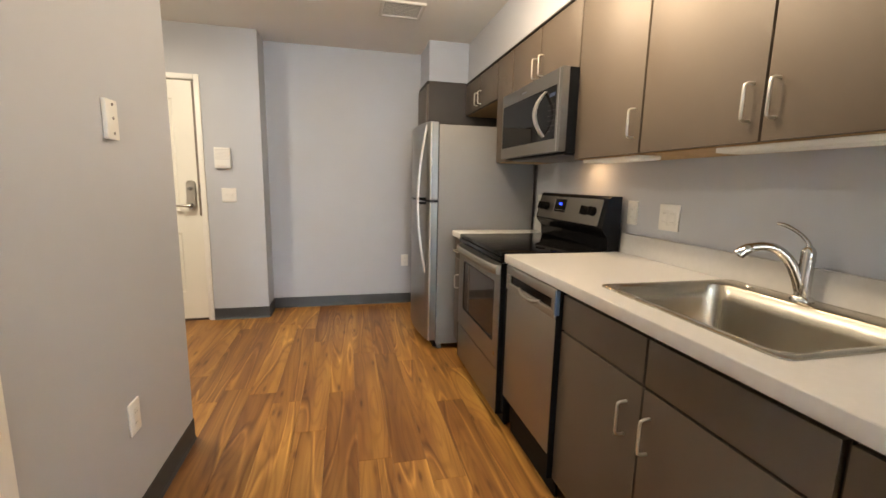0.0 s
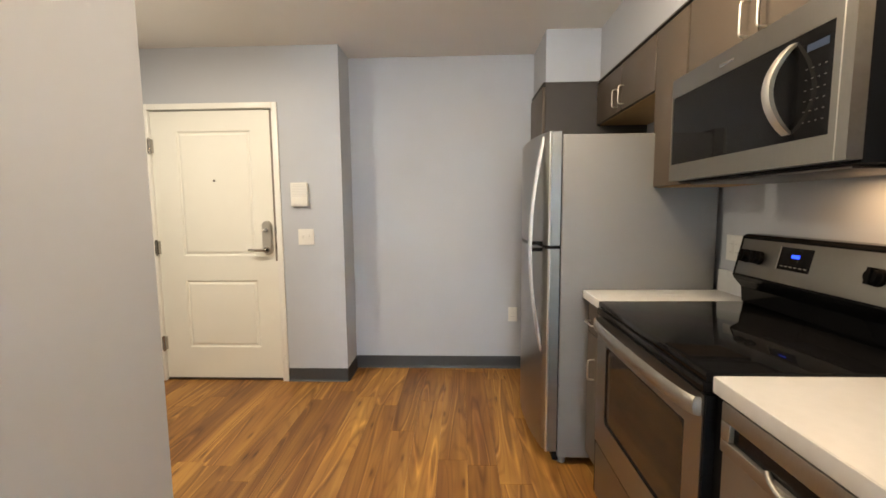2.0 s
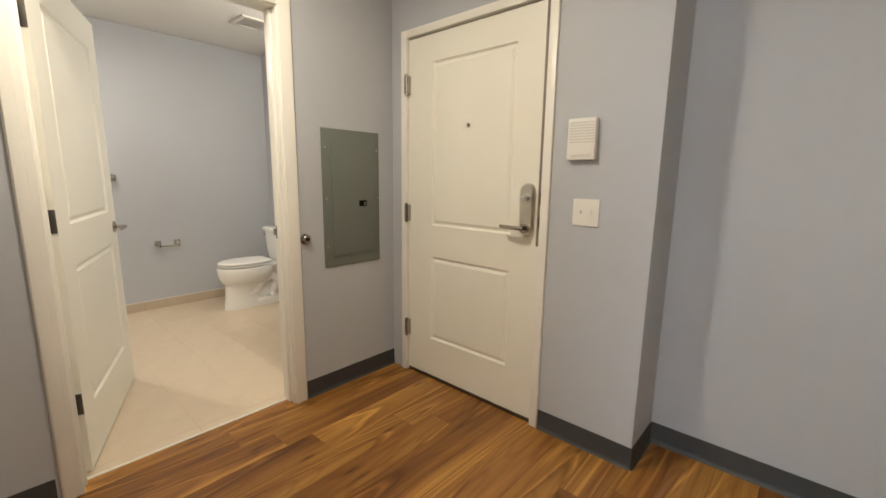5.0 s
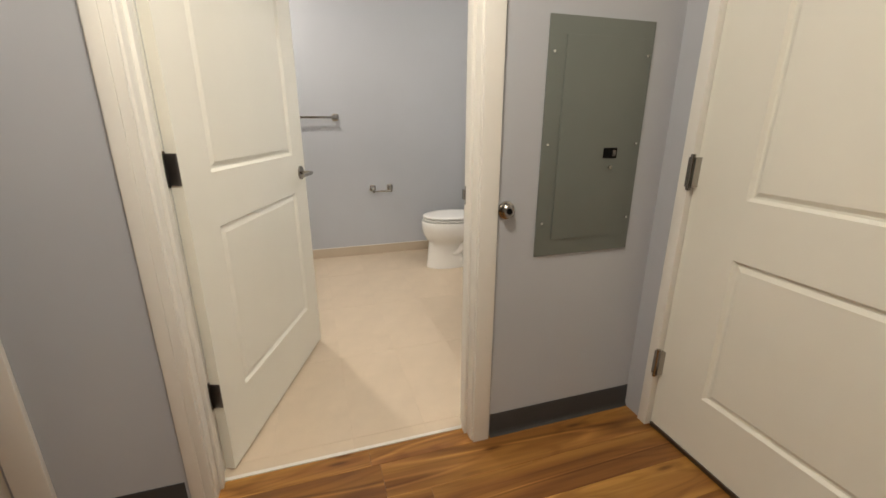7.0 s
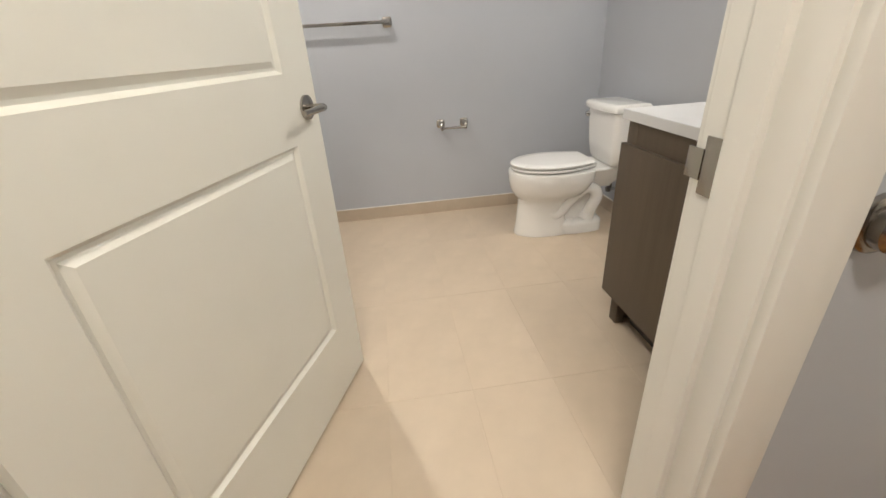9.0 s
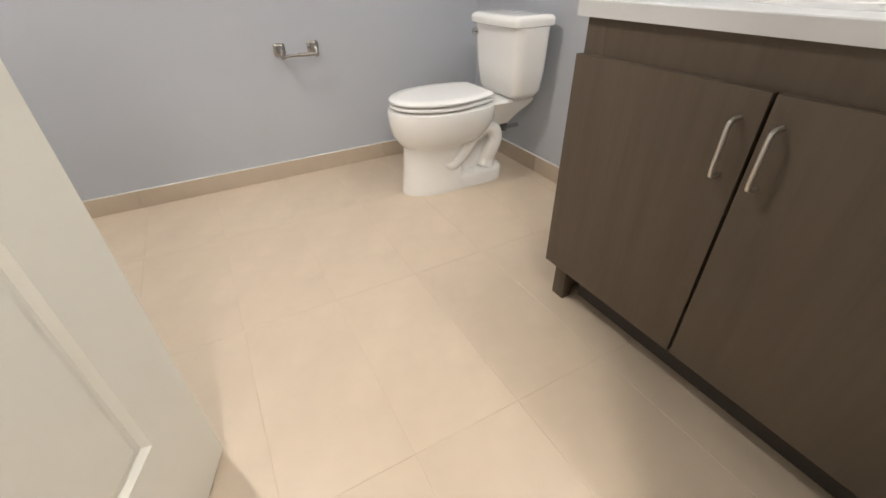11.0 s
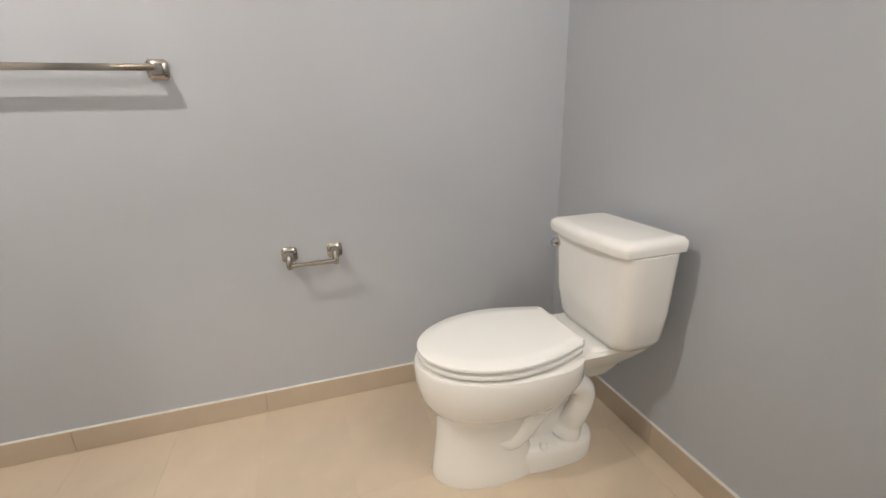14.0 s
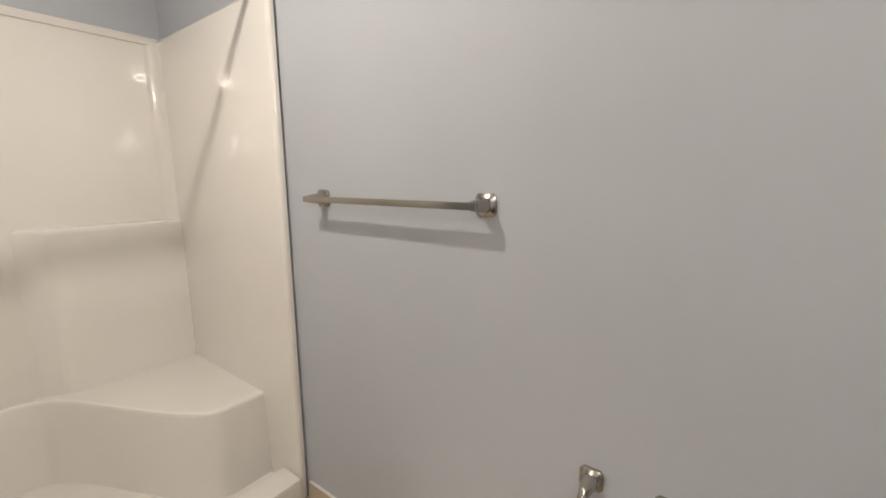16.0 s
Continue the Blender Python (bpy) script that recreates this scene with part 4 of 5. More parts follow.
# ---- range ----
rg = thing("range", (0.9, 2.54, 0), "stainless electric range with black glass cooktop", "range")
R0, R1, RX = 2.162, 2.922, 0.578
part("body", bx(RX + 0.045, XK - 0.02, R0, R1, 0.02, 0.896), M_BLACKP, rg, "black enamel side panels")
part("cooktop", bx(RX + 0.002, 1.175, R0 - 0.001, R1 + 0.001, 0.897, 0.921, 0.004), M_GLASSK, rg, "black glass cooktop")
part("front_rail", bx(RX - 0.004, RX + 0.05, R0, R1, 0.868, 0.8965, 0.005), M_BLACK, rg)
dr = bmesh.new()
WY0, WY1, WZ0, WZ1 = R0 + 0.08, R1 - 0.105, 0.44, 0.762
for b in ((R0 + 0.004, R1 - 0.004, WZ1, 0.864), (R0 + 0.004, R1 - 0.004, 0.318, WZ0), (R0 + 0.004, WY0, WZ0, WZ1), (WY1, R1 - 0.004, WZ0, WZ1)):
    box(dr, RX, RX + 0.04, *b)
bmesh.ops.remove_doubles(dr, verts=dr.verts, dist=0.0002)
od = part("oven_door", dr, M_STEEL, rg, "brushed stainless oven door", False)
win = loft(bmesh.new(), [[(RX + d, y, z) for y, z, _ in rrect(WY0 - e, WY1 + e, WZ0 - e, WZ1 + e, 0.03, 0)] for d, e in ((0.012, 0.003), (0.003, 0.003), (0.001, 0.001), (0.003, -0.009), (0.006, -0.012))], False)
part("window_bezel", win, M_BLACK, od)
part("window_glass", bx(RX + 0.0055, RX + 0.0105, WY0 + 0.007, WY1 - 0.007, WZ0 + 0.007, WZ1 - 0.007), M_OVENGLASS, od, "dark brown oven glass")
part("badge", tube(bmesh.new(), [(RX - 0.0005, R0 + 0.05, 0.385), (RX - 0.002, R0 + 0.05, 0.385)], 0.011, 16), M_CHROME, od)
hb = bmesh.new()
ys = [R0 + 0.008 + (R1 - R0 - 0.016) * (0.5 - 0.5 * math.cos(math.pi * k / 20)) for k in range(21)]
loft(hb, [[(RX + 0.006 - 0.042 * math.sin(math.pi * k / 20) ** 0.45 + dx, y, 0.832 + dz) for dx, dz in ((0, -0.024), (-0.005, -0.019), (-0.0075, 0.0), (-0.005, 0.019), (0, 0.024), (0.005, 0.019), (0.006, 0), (0.005, -0.019))] for k, y in enumerate(ys)])
part("handle", hb, M_DISHW, od, "broad arched stainless handle")
for y in (R0 - 0.0035, R1 - 0.0038):
    part("side_trim", bx(RX + 0.003, RX + 0.046, y, y + 0.0073, 0.075, 0.866), M_BLACKP, rg, "black edge of the range side")
part("drawer", bx(RX + 0.002, RX + 0.042, R0 + 0.004, R1 - 0.004, 0.075, 0.308, 0.005), M_STEEL, rg, "stainless storage drawer")
part("plinth", bx(RX + 0.06, RX + 0.075, R0 + 0.01, R1 - 0.01, 0.0, 0.07), M_BLACKP, rg)
bg = bmesh.new()
prof = [(1.175, 0.916), (1.16, 0.925), (1.155, 0.985), (1.125, 1.02), (1.118, 1.035), (1.152, 1.19), (1.165, 1.2), (1.225, 1.2), (1.225, 0.916)]
loft(bg, [[(x, y, z) for x, z in prof] for y in (R0 + 0.002, R0 + 0.006, R1 - 0.006, R1 - 0.002)])
bk = part("backguard", bg, M_BLACK, rg, "glossy black backguard", False)
tilt = math.atan2(0.034, 0.155)


def on_guard(y0, y1, u0, u1, d0, d1, bev=0.0):
    """A box on the sloping face: u along the slope, d outward."""
    b = bx(-d1, -d0, y0, y1, u0, u1, bev)
    bmesh.ops.rotate(b, cent=(0, 0, 0), matrix=Matrix.Rotation(tilt, 3, "Y"), verts=b.verts)
    bmesh.ops.translate(b, vec=(1.118, 0, 1.035), verts=b.verts)
    return b


part("fascia", on_guard(R0 + 0.045, R1 - 0.018, 0.008, 0.150, -0.001, 0.003, 0.001), M_STEEL, bk, "stainless control fascia")
part("display_bezel", on_guard(2.700, 2.704, 0.055, 0.135, 0.0025, 0.0052, 0.0005), M_PULL, bk, "bright edge of the display")
part("display", on_guard(2.565, 2.70, 0.055, 0.135, 0.0025, 0.0045, 0.0005), M_BLACK, bk)
part("clock_digits", on_guard(2.614, 2.648, 0.099, 0.111, 0.004, 0.005), M_BLUE, bk, "glowing blue clock")
for i in range(6):
    part("key_mark", on_guard(2.575 + i * 0.020, 2.587 + i * 0.020, 0.066, 0.070, 0.004, 0.0048), M_SIDE, bk)
for y in (2.27, 2.345, 2.795, 2.86):
    kn = tube(bmesh.new(), [(0, 0, 0), (-0.012, 0, 0), (-0.014, 0, 0), (-0.026, 0, 0)], [0.026, 0.025, 0.021, 0.019], 24)
    box(kn, -0.034, -0.012, -0.006, 0.006, -0.024, 0.024, 0.002)
    bmesh.ops.translate(kn, vec=(-0.003, y, 0.082), verts=kn.verts)
    bmesh.ops.rotate(kn, cent=(0, 0, 0), matrix=Matrix.Rotation(tilt, 3, "Y"), verts=kn.verts)
    bmesh.ops.translate(kn, vec=(1.118, 0, 1.035), verts=kn.verts)
    part("knob", kn, M_BLACKP, bk, "black control knob")

# ---- microwave ----
mw = thing("microwave", (1.04, 2.52, 1.405), "stainless over-the-range microwave with curved handle", "microwave")
W0, W1, WX = 2.134, 2.895, 0.832
part("body", bx(WX + 0.035, XK - 0.002, W0 + 0.003, W1 - 0.003, 1.405, 1.797, 0.003), M_BLACKP, mw, "black casing")
mb = bmesh.new()
for b in ((W0, W1, 1.727, 1.797), (W0, W1, 1.412, 1.474), (W0, W0 + 0.05, 1.474, 1.727), (W1 - 0.012, W1, 1.474, 1.727)):
    box(mb, WX, WX + 0.035, *b)
bmesh.ops.remove_doubles(mb, verts=mb.verts, dist=0.0002)
md = part("front_frame", mb, M_STEEL, mw, "brushed stainless front frame", False)
part("door_glass", bx(WX + 0.002, WX + 0.03, W0 + 0.150, W1 - 0.012, 1.474, 1.727), M_GLASSK, mw, "black door glass")
part("control_panel", bx(WX + 0.0015, WX + 0.03, W0 + 0.05, W0 + 0.1485, 1.474, 1.727), M_GLASSK, mw, "black touch panel")
part("display", bx(WX + 0.0005, WX + 0.002, W0 + 0.065, W0 + 0.125, 1.678, 1.695), glow("mw_display", (0.006, 0.018, 0.05), 0.10), mw)
for i in range(4):
    for j in range(6):
        part("key_mark", bx(WX + 0.0007, WX + 0.0018, W0 + 0.066 + i * 0.018, W0 + 0.072 + i * 0.018, 1.512 + j * 0.025, 1.514 + j * 0.025), M_DARKMETAL, mw)
part("door_seam", bx(WX - 0.0008, WX + 0.001, W0 + 0.028, W0 + 0.031, 1.414, 1.795), M_PULL, mw, "bright seam beside the control panel")
part("badge", bx(WX - 0.001, WX + 0.001, 2.53, 2.60, 1.752, 1.762, 0.0003), M_CHROME, mw)
hp = [(WX + 0.004 - 0.055 * math.sin(math.pi * k / 14) ** 0.8, W0 + 0.172 + 0.004 * math.sin(math.pi * k / 14), 1.492 + 0.222 * k / 14) for k in range(15)]
part("handle", loft(bmesh.new(), [[(x + a, y + b, z) for a, b in ((-0.006, -0.013), (-0.009, 0), (-0.006, 0.013), (0.006, 0.013), (0.008, 0), (0.006, -0.013))] for x, y, z in hp]), M_PULL, mw, "bright curved bar handle")
part("grease_filter", bx(WX + 0.06, XK - 0.05, W0 + 0.05, W1 - 0.05, 1.396, 1.4045, 0.002), M_DARKMETAL, mw)
part("lamp_lens", bx(0.93, 0.985, 2.21, 2.30, 1.398, 1.4046, 0.002), M_CAULK, mw)

# ---- fridge ----
fg = thing("fridge", (0.85, 3.60, 0), "stainless top-freezer fridge with grey sides", "fridge")
F0, F1, FX = 3.208, 3.985, 0.49
part("cabinet", bx(FX, XK - 0.03, F0, F1, 0.045, 1.655, 0.006), M_SIDE, fg, "grey textured steel cabinet")


def bowed(z0, z1):
    """A door with a bowed front face."""
    bm = bmesh.new()
    n, rings = 24, []
    for k in range(n + 1):
        u = k / n
        y = F0 + 0.001 + (F1 - F0 - 0.002) * u
        x = FX - 0.066 - 0.048 * math.sin(math.pi * u) ** 0.85
        if k in (0, n):
            x += 0.012
        rings.append((x, y))
    ring = lambda z, s: [(FX - 0.006, F0 + 0.001 + s, z)] + [(min(x + s, FX - 0.007), min(max(y, F0 + 0.001 + s), F1 - 0.001 - s), z) for x, y in rings] + [(FX - 0.006, F1 - 0.001 - s, z)]
    loft(bm, [ring(z0, 0.004), ring(z0 + 0.004, 0), ring(z1 - 0.004, 0), ring(z1, 0.004)])
    return bm


fz = part("freezer_door", bowed(1.128, 1.672), M_STEELV, fg, "stainless bowed freezer door")
fd = part("fridge_door", bowed(0.075, 1.112), M_STEELV, fg, "stainless bowed fridge door")
for z0, z1, own in ((1.130, 1.670, fz), (0.078, 1.110, fd)):
    part("edge_trim", tube(bmesh.new(), [(FX - 0.0575, F0 + 0.0035, z0), (FX - 0.0575, F0 + 0.0035, z1)], 0.0065, 10), M_PULL, own, "bright rolled door edge")
part("gasket", bx(FX - 0.0065, FX, F0 + 0.01, F1 - 0.01, 0.08, 1.66), M_BLACKP, fg)
part("divider", bx(FX - 0.07, FX - 0.006, F0 + 0.004, F1 - 0.004, 1.1125, 1.1275), M_BLACKP, fg, "dark gap between the doors")
part("top_hinge", bx(FX - 0.055, FX + 0.05, F1 - 0.06, F1 - 0.015, 1.6555, 1.688, 0.004), M_SIDE, fg)
for z0, z1, flip, own in ((1.122, 1.655, 1, fz), (0.585, 1.118, -1, fd)):
    # the bar leaves the door at its far end and stands off most at the gap between the doors
    pts = []
    for k in range(25):
        u = k / 24
        q = 1 - u if flip > 0 else u
        pts.append((FX - 0.076 - 0.062 * math.sin(math.pi / 2 * q) ** 0.9, F0 + 0.062, z0 + (z1 - z0) * u, 0.010 + 0.004 * q))
    part("handle", loft(bmesh.new(), [[(x + a, y + b * w / 0.011, z) for a, b in ((-0.006, -0.011), (-0.009, -0.005), (-0.0095, 0.005), (-0.006, 0.011), (0.006, 0.011), (0.008, 0), (0.006, -0.011))] for x, y, z, w in pts]), M_PULL, own, "bowed bright steel handle")
    zb = z0 + 0.014 if flip > 0 else z1 - 0.014
    part("handle_bracket", bx(FX - 0.134, FX - 0.070, F0 + 0.054, F0 + 0.072, zb - 0.009, zb + 0.009, 0.002), M_BLACKP, own, "dark handle bracket")
part("grille", bx(FX - 0.02, FX + 0.01, F0 + 0.02, F1 - 0.02, 0.02, 0.07, 0.003), M_BLACKP, fg)
for y in (F0 + 0.05, F1 - 0.05):
    part("foot", tube(bmesh.new(), [(FX + 0.03, y, 0.0), (FX + 0.03, y, 0.02), (FX + 0.03, y, 0.05)], [0.022, 0.02, 0.012], 14), M_SIDE, fg)
    part("foot", tube(bmesh.new(), [(XK - 0.10, y, 0.0), (XK - 0.10, y, 0.05)], 0.018, 14), M_SIDE, fg)

# ---- toilet ----
TX = -4.388
tl = thing("toilet", (TX, 4.2, 0), "white porcelain two-piece toilet with closed lid", "toilet")


def egg(yf, yb, hw, z, back=0.8, n=36, sq=2.0):
    """An outline that is rounder in front (small y) and squarer behind."""
    ym = yf + (yb - yf) * 0.56
    out = []
    for k in range(n):
        a = 2 * math.pi * k / n
        c, s = math.cos(a), math.sin(a)
        if s < 0:
            out.append((TX + hw * c, ym + (ym - yf) * s, z))
        else:
            e = 2 / (sq + 2.2 * back)
            out.append((TX + hw * math.copysign(abs(c) ** e, c), ym + (yb - ym) * math.copysign(abs(s) ** e, s), z))
    return out


bowl = loft(bmesh.new(), [egg(3.866, 4.19, 0.106, 0.0), egg(3.864, 4.19, 0.108, 0.010), egg(3.872, 4.18, 0.101, 0.05), egg(3.882, 4.16, 0.096, 0.14), egg(3.886, 4.16, 0.096, 0.200), egg(3.888, 4.19, 0.106, 0.226),
                          egg(3.860, 4.25, 0.145, 0.255), egg(3.840, 4.28, 0.168, 0.292), egg(3.830, 4.31, 0.180, 0.340), egg(3.827, 4.31, 0.183, 0.390), egg(3.831, 4.31, 0.180, 0.399), egg(3.858, 4.28, 0.155, 0.401)])
part("bowl", bowl, M_PORC, tl)
part("foot", loft(bmesh.new(), [egg(4.02, 4.405, 0.107, 0.0, 0.5), egg(4.02, 4.405, 0.107, 0.050, 0.5), egg(4.024, 4.400, 0.102, 0.066, 0.5), egg(4.04, 4.385, 0.086, 0.078, 0.5)]), M_PORC, tl)
part("web", loft(bmesh.new(), [egg(4.02, 4.37, 0.045, 0.06, 1), egg(4.05, 4.36, 0.034, 0.2, 1), egg(4.08, 4.40, 0.045, 0.30, 1)]), M_PORC, tl)
for s in (-1, 1):
    part("trapway", tube(bmesh.new(), smooth_path([(TX + s * 0.069, 4.02, 0.165), (TX + s * 0.074, 4.08, 0.125), (TX + s * 0.075, 4.13, 0.15), (TX + s * 0.073, 4.18, 0.205), (TX + s * 0.071, 4.235, 0.255), (TX + s * 0.069, 4.29, 0.275), (TX + s * 0.067, 4.335, 0.25), (TX + s * 0.066, 4.345, 0.205), (TX + s * 0.067, 4.325, 0.16), (TX + s * 0.05, 4.315, 0.11), (TX + s * 0.05, 4.30, 0.07)], 5),
                         smooth_values([0.020, 0.029, 0.032, 0.032, 0.033, 0.035, 0.037, 0.036, 0.036, 0.040, 0.048], 5), 18), M_PORC, tl, "moulded trapway relief")
    part("bolt_cap", tube(bmesh.new(), [(TX + s * 0.086, 4.20, 0.07), (TX + s * 0.086, 4.20, 0.083), (TX + s * 0.086, 4.20, 0.09)], [0.013, 0.012, 0.005], 14), M_SEAT, tl)
deck = loft(bmesh.new(), [[(TX + sx * w, y, z) for sx, y in ((-1, ya), (-0.8, ya - 0.01), (0.8, ya - 0.01), (1, ya), (1, yb), (0.8, yb + 0.012), (-0.8, yb + 0.012), (-1, yb))] for w, ya, yb, z in ((0.06, 4.25, 4.42, 0.27), (0.085, 4.22, 4.46, 0.32), (0.125, 4.20, 4.50, 0.37), (0.135, 4.20, 4.51, 0.392), (0.128, 4.21, 4.505, 0.402))])
part("tank_deck", deck, M_PORC, tl)


def lid_ring(grow, z):
    """Seat outline: a long oval in front, sides drawn in towards a straight back edge."""
    hw, yf, ym, yb = 0.173 + grow, 3.840 - grow, 4.085, 4.292 + grow * 0.2
    out = [(TX + hw * math.cos(a), ym + (ym - yf) * math.sin(a), z) for a in (math.pi + math.pi * k / 24 for k in range(25))]
    side = [(hw * (1 - 0.26 * (k / 8) ** 1.7), ym + (yb - 0.012 - ym) * k / 8) for k in range(1, 9)]
    right = [(TX + w, y, z) for w, y in side]
    w = side[-1][0]
    back = [(TX + w - 0.004, yb - 0.004, z), (TX + w - 0.014, yb, z), (TX - w + 0.014, yb, z), (TX - w + 0.004, yb - 0.004, z)]
    return out + right + back + [(2 * TX - x, y, q) for x, y, q in right[::-1]]


part("seat_ring", loft(bmesh.new(), [lid_ring(-0.030, 0.4060), lid_ring(-0.020, 0.4062), lid_ring(-0.003, 0.4095), lid_ring(-0.001, 0.4115), lid_ring(-0.001, 0.4190), lid_ring(-0.008, 0.4225)]), M_SEAT, tl)
part("seat_lid", loft(bmesh.new(), [lid_ring(-0.030, 0.4285), lid_ring(-0.020, 0.4288), lid_ring(-0.002, 0.4315), lid_ring(0.001, 0.4335), lid_ring(0.001, 0.4405), lid_ring(-0.006, 0.4460), lid_ring(-0.05, 0.4480)]), M_SEAT, tl, "closed white plastic lid")
for s in (-1, 1):
    part("seat_hinge", bx(TX + s * 0.075 - 0.018, TX + s * 0.075 + 0.018, 4.275, 4.315, 0.403, 0.430, 0.006), M_SEAT, tl)


def tank_ring(hw, y0, y1, z, r=0.045):
    return rrect(TX + 0.050 - hw, TX - 0.001 + hw, y0, y1, r, z, 6)


part("tank", loft(bmesh.new(), [tank_ring(0.150, 4.385, 4.50, 0.403), tank_ring(0.170, 4.372, 4.515, 0.412), tank_ring(0.186, 4.362, 4.522, 0.44), tank_ring(0.196, 4.352, 4.525, 0.52), tank_ring(0.205, 4.342, 4.527, 0.70)]), M_PORC, tl)
def lid_outline(hw, y0, y1, z, bow=0.019, r=0.016):
    """Tank lid outline: tight corners and a gently bowed front."""
    xa, xb = TX + 0.052 - hw, TX - 0.008 + hw
    ring = rrect(xa, xb, y0, y1, r, z, 5)
    front = [(xa + r + (xb - xa - 2 * r) * k / 12, y0, z) for k in range(1, 12)]
    ring = ring[:18] + front + ring[18:]
    bend = lambda x: bow * (1 - ((2 * x - xa - xb) / (xb - xa)) ** 2)
    return [(x, y - (bend(x) if y < y0 + r else 0), q) for x, y, q in ring]


part("tank_lid", loft(bmesh.new(), [lid_outline(0.200, 4.344, 4.532, 0.699), lid_outline(0.207, 4.334, 4.537, 0.704), lid_outline(0.209, 4.331, 4.538, 0.722), lid_outline(0.207, 4.334, 4.537, 0.733), lid_outline(0.198, 4.346, 4.530, 0.742), lid_outline(0.18, 4.366, 4.515, 0.744)]), M_PORC, tl)
part("flush_button", tube(bmesh.new(), [(TX - 0.118, 4.352, 0.665), (TX - 0.118, 4.330, 0.665), (TX - 0.118, 4.322, 0.665)], [0.015, 0.015, 0.009], 18), M_CHROME, tl, "chrome trip lever")
sv = thing("supply_valve", (-4.455, 4.555, 0.2), "small chrome water supply stop behind the toilet", "valve")
part("stub", tube(bmesh.new(), [(-4.455, YB, 0.20), (-4.455, 4.50, 0.20)], [0.012, 0.010], 12), M_CHROME, sv)
part("handle", tube(bmesh.new(), [(-4.455, 4.50, 0.20), (-4.455, 4.482, 0.20)], [0.020, 0.018], 10), M_DARKMETAL, sv)
part("hose", tube(bmesh.new(), [(-4.455, 4.51, 0.205), (-4.46, 4.51, 0.28), (-4.49, 4.48, 0.35), (-4.50, 4.46, 0.41)], 0.006, 10), M_NICKEL, sv)

# ---- paper holder, towel bar ----
ph = thing("paper_holder", (XT, 3.585, 0.61), "chrome toilet paper holder with square mounts, empty", "paper holder")


def mount(x, y, z, r, t, out):
    b = loft(bmesh.new(), [[(x + d, y + r * q * a, z + r * q * c) for a, c in ((-1, -0.7), (-0.7, -1), (0.7, -1), (1, -0.7), (1, 0.7), (0.7, 1), (-0.7, 1), (-1, 0.7))] for d, q in ((0, 1), (0.006, 1), (0.010, 0.85), (0.014, 0.6), (out, 0.42), (out + 0.004, 0.3))])
    return part("mount", b, M_NICKEL, t, "polished square mount")


for y in (3.508, 3.662):
    mount(XT, y, 0.612, 0.026, ph, 0.055)
    part("post", tube(bmesh.new(), [(XT + 0.052, y, 0.616), (XT + 0.062, y, 0.606), (XT + 0.066, y, 0.588), (XT + 0.066, y, 0.578)], [0.010, 0.011, 0.010, 0.008], 12), M_NICKEL, ph)
part("roller", tube(bmesh.new(), [(XT + 0.066, 3.510, 0.590), (XT + 0.066, 3.58, 0.590), (XT + 0.066, 3.581, 0.590), (XT + 0.066, 3.660, 0.590)], [0.007, 0.007, 0.0085, 0.0085], 14), M_NICKEL, ph)
tb = thing("towel_bar", (XT, 2.92, 1.21), "brushed nickel towel bar with square mounts, empty", "towel bar")
for y in (2.610, 3.226):
    mount(XT, y, 1.21, 0.028, tb, 0.058)
part("bar", bx(XT + 0.052, XT + 0.066, 2.585, 3.235, 1.201, 1.219, 0.002), M_NICKEL, tb)

# ---- vanity ----
V0, V1, VY = -3.462, XP - WT - 0.006, 3.952
vn = thing("vanity", ((V0 + V1) / 2, 4.25, 0), "dark brown two-door bathroom vanity on short legs", "vanity")
part("side_panel", bx(V0 + 0.004, V0 + 0.022, VY + 0.052, YB - 0.011, 0.0, 0.8195, 0.001), M_VAN, vn)
part("stile", bx(V0 + 0.004, V0 + 0.060, VY + 0.019, VY + 0.050, 0.146, 0.8195, 0.0015), M_VAN, vn)
part("leg", bx(V0 + 0.0035, V0 + 0.052, VY + 0.048, VY + 0.085, 0.0, 0.150, 0.0015), M_VAN, vn)
part("leg", bx(V1 - 0.06, V1, VY + 0.019, VY + 0.05, 0.0, 0.8195, 0.0015), M_VAN, vn)
part("apron", bx(V0 + 0.060, V1 - 0.06, VY + 0.0195, VY + 0.045, 0.735, 0.8195), M_VAN, vn)
part("carcass", bx(V0 + 0.022, V1, VY + 0.05, YB - 0.013, 0.145, 0.72), M_CABIN, vn)
part("toe_kick", bx(V0 + 0.06, V1, VY + 0.11, VY + 0.125, 0.0, 0.15), M_CABIN, vn)
vm = -3.021
for a, b, hx in ((V0, vm - 0.0035, vm - 0.037), (vm + 0.0035, V1 - 0.004, vm + 0.030)):
    d = part("door", bx(a, b, VY, VY + 0.0185, 0.150, 0.744, 0.0015), M_VAN, vn)
    o = -0.030
    part("pull", tube(bmesh.new(), [(hx, VY, 0.592), (hx, VY + o * 0.6, 0.592), (hx, VY + o * 0.93, 0.596), (hx, VY + o, 0.606), (hx, VY + o, 0.682), (hx, VY + o * 0.93, 0.692), (hx, VY + o * 0.6, 0.697), (hx, VY, 0.697)], 0.0041, 10), M_PULL, d, "satin nickel wire pull")

vt = thing("quartz_countertop", (-3.01, 4.25, 0.801), "speckled white quartz vanity top with oval sink", "countertop")
SXc, SYc, SA, SB = -3.03, 4.215, 0.215, 0.150
ov = lambda q, z, n=48: [(SXc + SA * q * math.cos(2 * math.pi * k / n), SYc + SB * q * math.sin(2 * math.pi * k / n), z) for k in range(n)]


